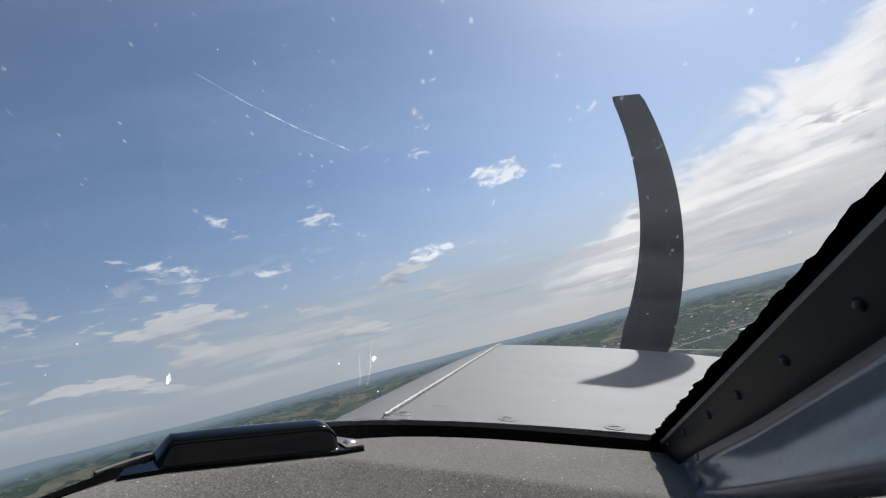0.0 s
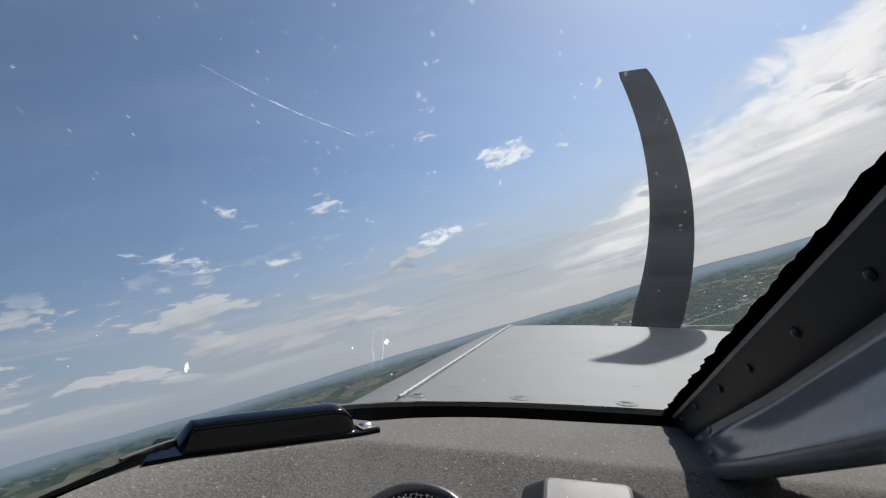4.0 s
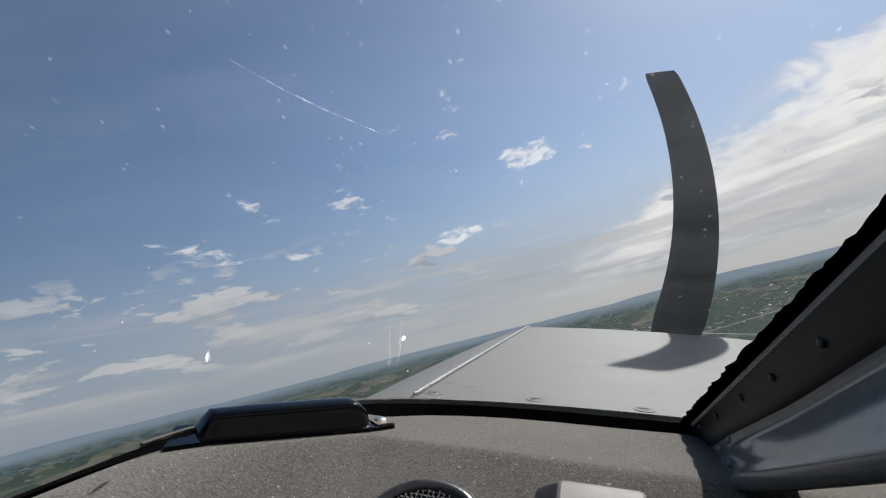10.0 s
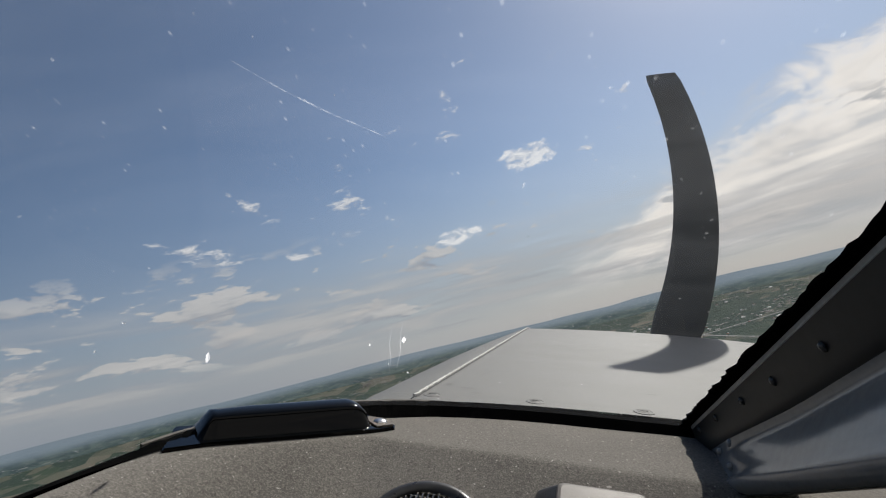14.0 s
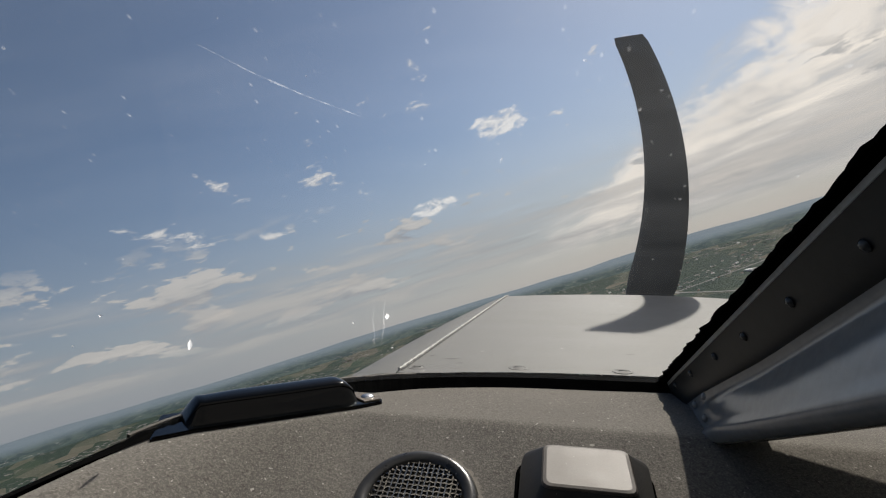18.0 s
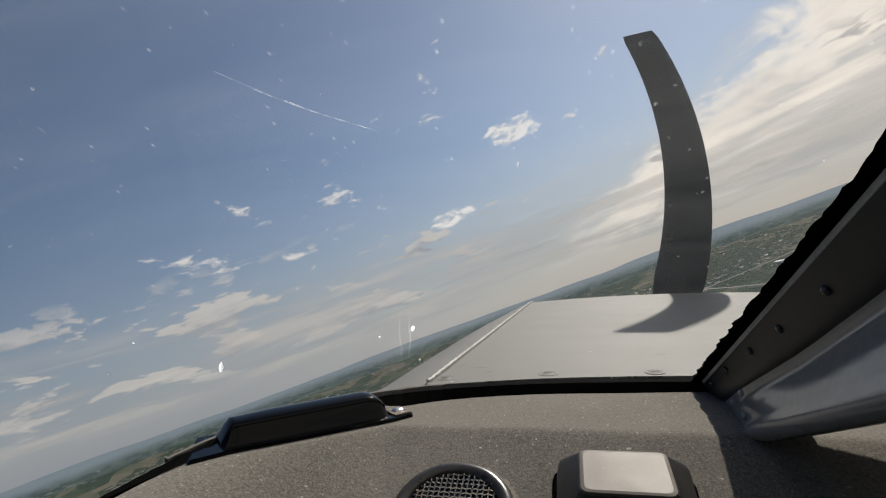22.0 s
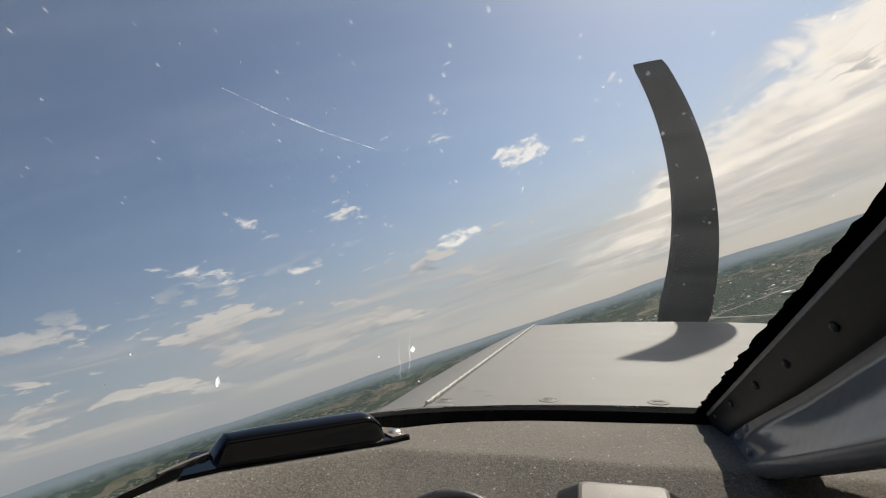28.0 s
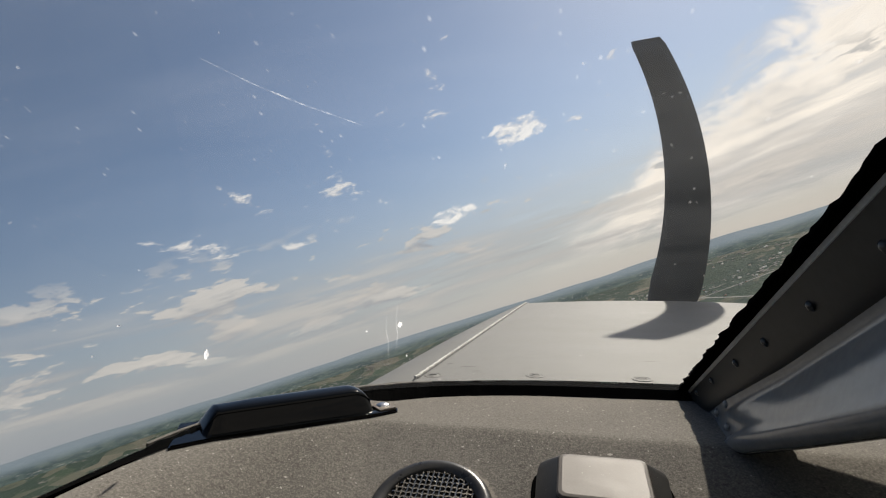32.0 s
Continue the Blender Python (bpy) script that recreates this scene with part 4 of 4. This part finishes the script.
# distance: a glowing ring of hills behind the land, haze painted in
bm = bmesh.new()
rows = []
for j in range(721):
    a = radians(j / 2)
    ca, sa = math.cos(a), math.sin(a)
    row = []
    for k in range(13):
        r = 4430 + (4850 - 4430) * k / 12
        x, y = r * sa, r * ca
        row.append((x, y, land(x, y) + 12 * k / 12 + (1.0 if k else -6.0)))
    crest = 24 + 40 * noise.noise((2.2 * sa, 2.2 * ca, 3.0)) + 12 * noise.noise((11 * sa, 11 * ca, 1.0)) + 2 * noise.noise((60 * sa, 60 * ca, 1.0))
    row.append((4866 * sa, 4866 * ca, EDGE + max(16, crest)))
    row.append((4885 * sa, 4885 * ca, EDGE - 120))
    rows.append(row)
grid(bm, rows)
m = bpy.data.materials.new("painted_haze_glow")
m.use_nodes = True
n = Nodes(m.node_tree)
at = n.add("ShaderNodeTexCoord").outputs["Object"]
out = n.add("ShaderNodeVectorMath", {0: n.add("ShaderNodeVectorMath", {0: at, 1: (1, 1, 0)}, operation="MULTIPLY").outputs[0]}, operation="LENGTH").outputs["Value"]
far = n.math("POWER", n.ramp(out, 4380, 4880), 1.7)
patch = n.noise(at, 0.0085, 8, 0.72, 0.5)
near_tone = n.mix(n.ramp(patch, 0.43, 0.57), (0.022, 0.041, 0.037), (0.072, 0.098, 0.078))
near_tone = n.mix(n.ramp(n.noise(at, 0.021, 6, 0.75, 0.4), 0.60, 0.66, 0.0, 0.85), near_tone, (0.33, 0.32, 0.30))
# blue haze mixed into the emission colour, stronger farther out
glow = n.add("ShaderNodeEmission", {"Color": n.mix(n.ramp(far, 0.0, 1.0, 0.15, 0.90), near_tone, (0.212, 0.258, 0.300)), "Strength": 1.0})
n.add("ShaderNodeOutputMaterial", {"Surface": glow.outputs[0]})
tagged(new("backdrop", mesh_of("backdrop", bm, m, True)), "low glowing hills along the horizon, blue haze painted on", "backdrop", kind="structure")

# woods: crowns of many small clumps
WOODS = bpy.data.materials.new("summer_foliage")
WOODS.use_nodes = True
n = Nodes(WOODS.node_tree)
island = n.add("ShaderNodeNewGeometry").outputs["Random Per Island"]
fine = n.noise(n.add("ShaderNodeTexCoord").outputs["Object"], 0.35, 3, 0.6)
# leaf tones bluer than the foliage itself, haze put into the colour
leaf = n.mix(island, (0.052, 0.080, 0.066), (0.070, 0.100, 0.078))
leaf = n.mix(n.math("MULTIPLY", fine, 0.5), leaf, (0.044, 0.064, 0.053))
body = n.add("ShaderNodeBsdfPrincipled", {"Base Color": leaf, "Roughness": 0.9, "Specular IOR Level": 0.1})
thin = n.add("ShaderNodeBsdfTranslucent", {"Color": n.mix(0.5, leaf, (0.12, 0.17, 0.12))})
n.add("ShaderNodeOutputMaterial", {"Surface": n.add("ShaderNodeMixShader", {0: 0.5, 1: body.outputs[0], 2: thin.outputs[0]}).outputs[0]})
TOWNS = [(-30, 2500, 330), (-40, 1650, 240), (-17, 2900, 380), (-7, 3500, 420), (-47, 2300, 300), (27, 2700, 260), (10, 3700, 420), (36, 3400, 300), (44, 2500, 260), (22, 3900, 400)]
TOWNS = [(r * math.sin(radians(h)), r * math.cos(radians(h)), s) for h, r, s in TOWNS]
ico = bmesh.new()
bmesh.ops.create_icosphere(ico, subdivisions=1, radius=1.0)
ico.verts.ensure_lookup_table()
CROWN = np.array([v.co[:] for v in ico.verts])
CROWN_FACES = np.array([[v.index for v in f.verts] for f in ico.faces])
ico.free()
rng = np.random.default_rng(11)
points, tris, count = [], [], 0
while count < 42000:
    h, r = radians(rng.uniform(-62, 58)), math.sqrt(rng.uniform(900 ** 2, 2700 ** 2))
    if rng.random() < (r - 1900) / 900:
        continue
    x, y = r * math.sin(h), r * math.cos(h)
    if noise.noise((x / 420, y / 420, 5.0)) + 0.5 * noise.noise((x / 110, y / 110, 2.0)) < (-0.12 if x < 0 else -0.30):
        continue
    if any((x - tx) ** 2 + (y - ty) ** 2 < (0.8 * ts) ** 2 for tx, ty, ts in TOWNS) and rng.random() < 0.62:
        continue
    size = rng.uniform(3.5, 6.5)
    jitter = CROWN * (size * np.array([1, 1, rng.uniform(0.7, 1.1)])) * rng.uniform(0.65, 1.3, (len(CROWN), 1))
    points.append(jitter + np.array([x, y, land(x, y) + size * 0.75]))
    tris.append(CROWN_FACES + count * len(CROWN))
    count += 1
me = bpy.data.meshes.new("woodland")
me.from_pydata(np.concatenate(points).tolist(), [], np.concatenate(tris).tolist())
me.materials.append(WOODS)
tagged(new("woodland", me), "dense green summer woods broken by clearings", "trees", kind="stuff")

# roads: pale strips that follow the land
ASPHALT = material("pale_road", ((0.16, 0.16, 0.155), (0.24, 0.235, 0.225)), 0.9, 0.0, 0.02, 0.5)


def road(start, end, width, bend):
    bm = bmesh.new()
    a, b = Vector(start), Vector(end)
    side = Vector((-(b - a).y, (b - a).x)).normalized()
    rows = []
    for i in range(61):
        f = i / 60
        p = a.lerp(b, f) + side * bend * math.sin(math.pi * f) + side * 0.25 * bend * math.sin(5 * f)
        rows.append([(*(p + side * w), land(*(p + side * w)) + 1.2) for w in (-width / 2, width / 2)])
    grid(bm, rows)
    return tagged(new("road", mesh_of("road", bm, ASPHALT)), "pale country road crossing the woods", "road", kind="structure")


for start, end, width, bend in (((-2600, 1400), (600, 3900), 14, 160), ((-1500, 700), (-900, 3900), 10, -120), ((300, 3300), (2600, 3500), 14, 90),
                                ((500, 3600), (2500, 1300), 14, -140), ((-3000, 2600), (-200, 2900), 9, 70), ((900, 1000), (1500, 3600), 9, 80)):
    road(start, end, width, bend)

# houses and sheds of the towns
WALLS = [material("house_wall", ((0.62, 0.60, 0.56), (0.74, 0.72, 0.69)), 0.8, 0, 0.3, 2), material("brick_wall", ((0.26, 0.15, 0.11), (0.34, 0.21, 0.16)), 0.9, 0, 0.3, 2)]
ROOFS = [material("grey_shingle_roof", ((0.16, 0.16, 0.16), (0.24, 0.235, 0.23)), 0.9, 0, 0.3, 2), material("brown_shingle_roof", ((0.20, 0.13, 0.10), (0.30, 0.19, 0.14)), 0.9, 0, 0.3, 2),
         material("white_metal_roof", ((0.44, 0.44, 0.43), (0.56, 0.56, 0.55)), 0.6, 0, 0.1, 1)]


def building(name, sizes, wall, roof, rise, label, category, group):
    w, d, h = sizes
    ob = new(name)
    BASE[ob.name] = Vector((0, 0, 0))
    tagged(ob, label, category, group)
    bm = bmesh.new()
    slab(bm, (-w / 2, -d / 2, -3), (w / 2, d / 2, h))
    part("wall", bm, wall, ob)
    bm = bmesh.new()
    e = 0.5
    low = [bm.verts.new(p) for p in ((-w / 2 - e, -d / 2 - e, h), (w / 2 + e, -d / 2 - e, h), (w / 2 + e, d / 2 + e, h), (-w / 2 - e, d / 2 + e, h))]
    ridge = [bm.verts.new(p) for p in ((-w / 2 - e, 0, h + rise), (w / 2 + e, 0, h + rise))]
    bm.faces.new(low[::-1])
    bm.faces.new((low[0], low[1], ridge[1], ridge[0]))
    bm.faces.new((low[2], low[3], ridge[0], ridge[1]))
    bm.faces.new((low[1], low[2], ridge[1]))
    bm.faces.new((low[3], low[0], ridge[0]))
    part("roof", bm, roof, ob)
    return ob


KINDS = [building("house", (13, 9, 5.5), WALLS[0], ROOFS[0], 3.2, "pale house with a grey shingle roof among trees", "house", "houses of the towns"),
         building("house", (15, 10, 6), WALLS[0], ROOFS[1], 3.4, "pale house with a brown shingle roof among trees", "house", "houses of the towns"),
         building("house", (12, 9, 5.5), WALLS[1], ROOFS[0], 3.0, "brick house with a grey shingle roof among trees", "house", "houses of the towns"),
         building("house", (20, 13, 6), WALLS[0], ROOFS[2], 2.2, "white-roofed house among trees", "house", "houses of the towns")]
SHEDS = [building("warehouse", (120, 46, 9), WALLS[0], ROOFS[2], 2.0, "long low white warehouse with a pale metal roof", "warehouse", "warehouses"),
         building("warehouse", (75, 40, 8), WALLS[0], ROOFS[2], 2.0, "low white warehouse with a pale metal roof", "warehouse", "warehouses")]
dice = random.Random(21)
fresh = {o.name for o in KINDS + SHEDS}
for tx, ty, ts in TOWNS:
    for k in range(26):
        x, y = tx + dice.gauss(0, ts * 0.55), ty + dice.gauss(0, ts * 0.55)
        kind = dice.choice(KINDS + KINDS[3:])
        place = pose(x, y, land(x, y), 0, 0, dice.choice((15, 105, 15, 60)) + dice.uniform(-8, 8))
        if kind.name in fresh:
            fresh.discard(kind.name)
            kind.matrix_basis = place
        else:
            copy_thing(kind, place)
    for k in range(2):
        x, y = tx + dice.gauss(0, ts * 0.5), ty + dice.gauss(0, ts * 0.5)
        kind = dice.choice(SHEDS)
        place = pose(x, y, land(x, y), 0, 0, dice.choice((15, 105)))
        if kind.name in fresh:
            fresh.discard(kind.name)
            kind.matrix_basis = place
        else:
            copy_thing(kind, place)

# far streets: many small roofs and sheds, too small to tell apart
SPECKS = bpy.data.materials.new("far_roofs")
SPECKS.use_nodes = True
n = Nodes(SPECKS.node_tree)
island = n.add("ShaderNodeNewGeometry").outputs["Random Per Island"]
tone = n.mix(n.ramp(island, 0.35, 0.95), (0.11, 0.115, 0.11), (0.36, 0.355, 0.345))
tone = n.mix(n.noise(n.add("ShaderNodeTexCoord").outputs["Object"], 0.2, 2), tone, (0.34, 0.31, 0.28))
n.add("ShaderNodeOutputMaterial", {"Surface": n.add("ShaderNodeBsdfPrincipled", {"Base Color": tone, "Roughness": 0.8}).outputs[0]})
rng = np.random.default_rng(5)
CUBE = np.array([(x, y, z) for z in (0, 1) for x, y in ((-0.5, -0.5), (0.5, -0.5), (0.5, 0.5), (-0.5, 0.5))])
SIDES = np.array([(4, 5, 6, 7), (0, 1, 5, 4), (1, 2, 6, 5), (2, 3, 7, 6), (3, 0, 4, 7)])
points, quads, count = [], [], 0
while count < 7600:
    h, r = radians(rng.uniform(-58, 55)), math.sqrt(rng.uniform(1300 ** 2, 4600 ** 2))
    x, y = r * math.sin(h), r * math.cos(h)
    if noise.noise((x / 620, y / 430, 9.0)) < (-0.05 if x > 0 else -0.15) + 0.75 * rng.random():
        continue
    if rng.random() < (0.6 if x > 0 else 0.85 * (r < 2600)):
        continue
    long_side = rng.uniform(10, 24) if rng.random() < 0.95 else rng.uniform(35, 80)
    size = np.array([long_side, long_side * rng.uniform(0.4, 0.8), rng.uniform(1.2, 2.4)])
    q = radians(15 + 90 * rng.integers(0, 2) + rng.uniform(-10, 10))
    turn = np.array([[math.cos(q), -math.sin(q), 0], [math.sin(q), math.cos(q), 0], [0, 0, 1]])
    points.append((CUBE * size) @ turn.T + np.array([x, y, land(x, y)]))
    quads.append(SIDES + 8 * count)
    count += 1
me = bpy.data.meshes.new("far_town")
me.from_pydata(np.concatenate(points).tolist(), [], np.concatenate(quads).tolist())
me.materials.append(SPECKS)
tagged(new("far_town", me), "scattered pale roofs of far suburbs among trees", "town", kind="stuff")
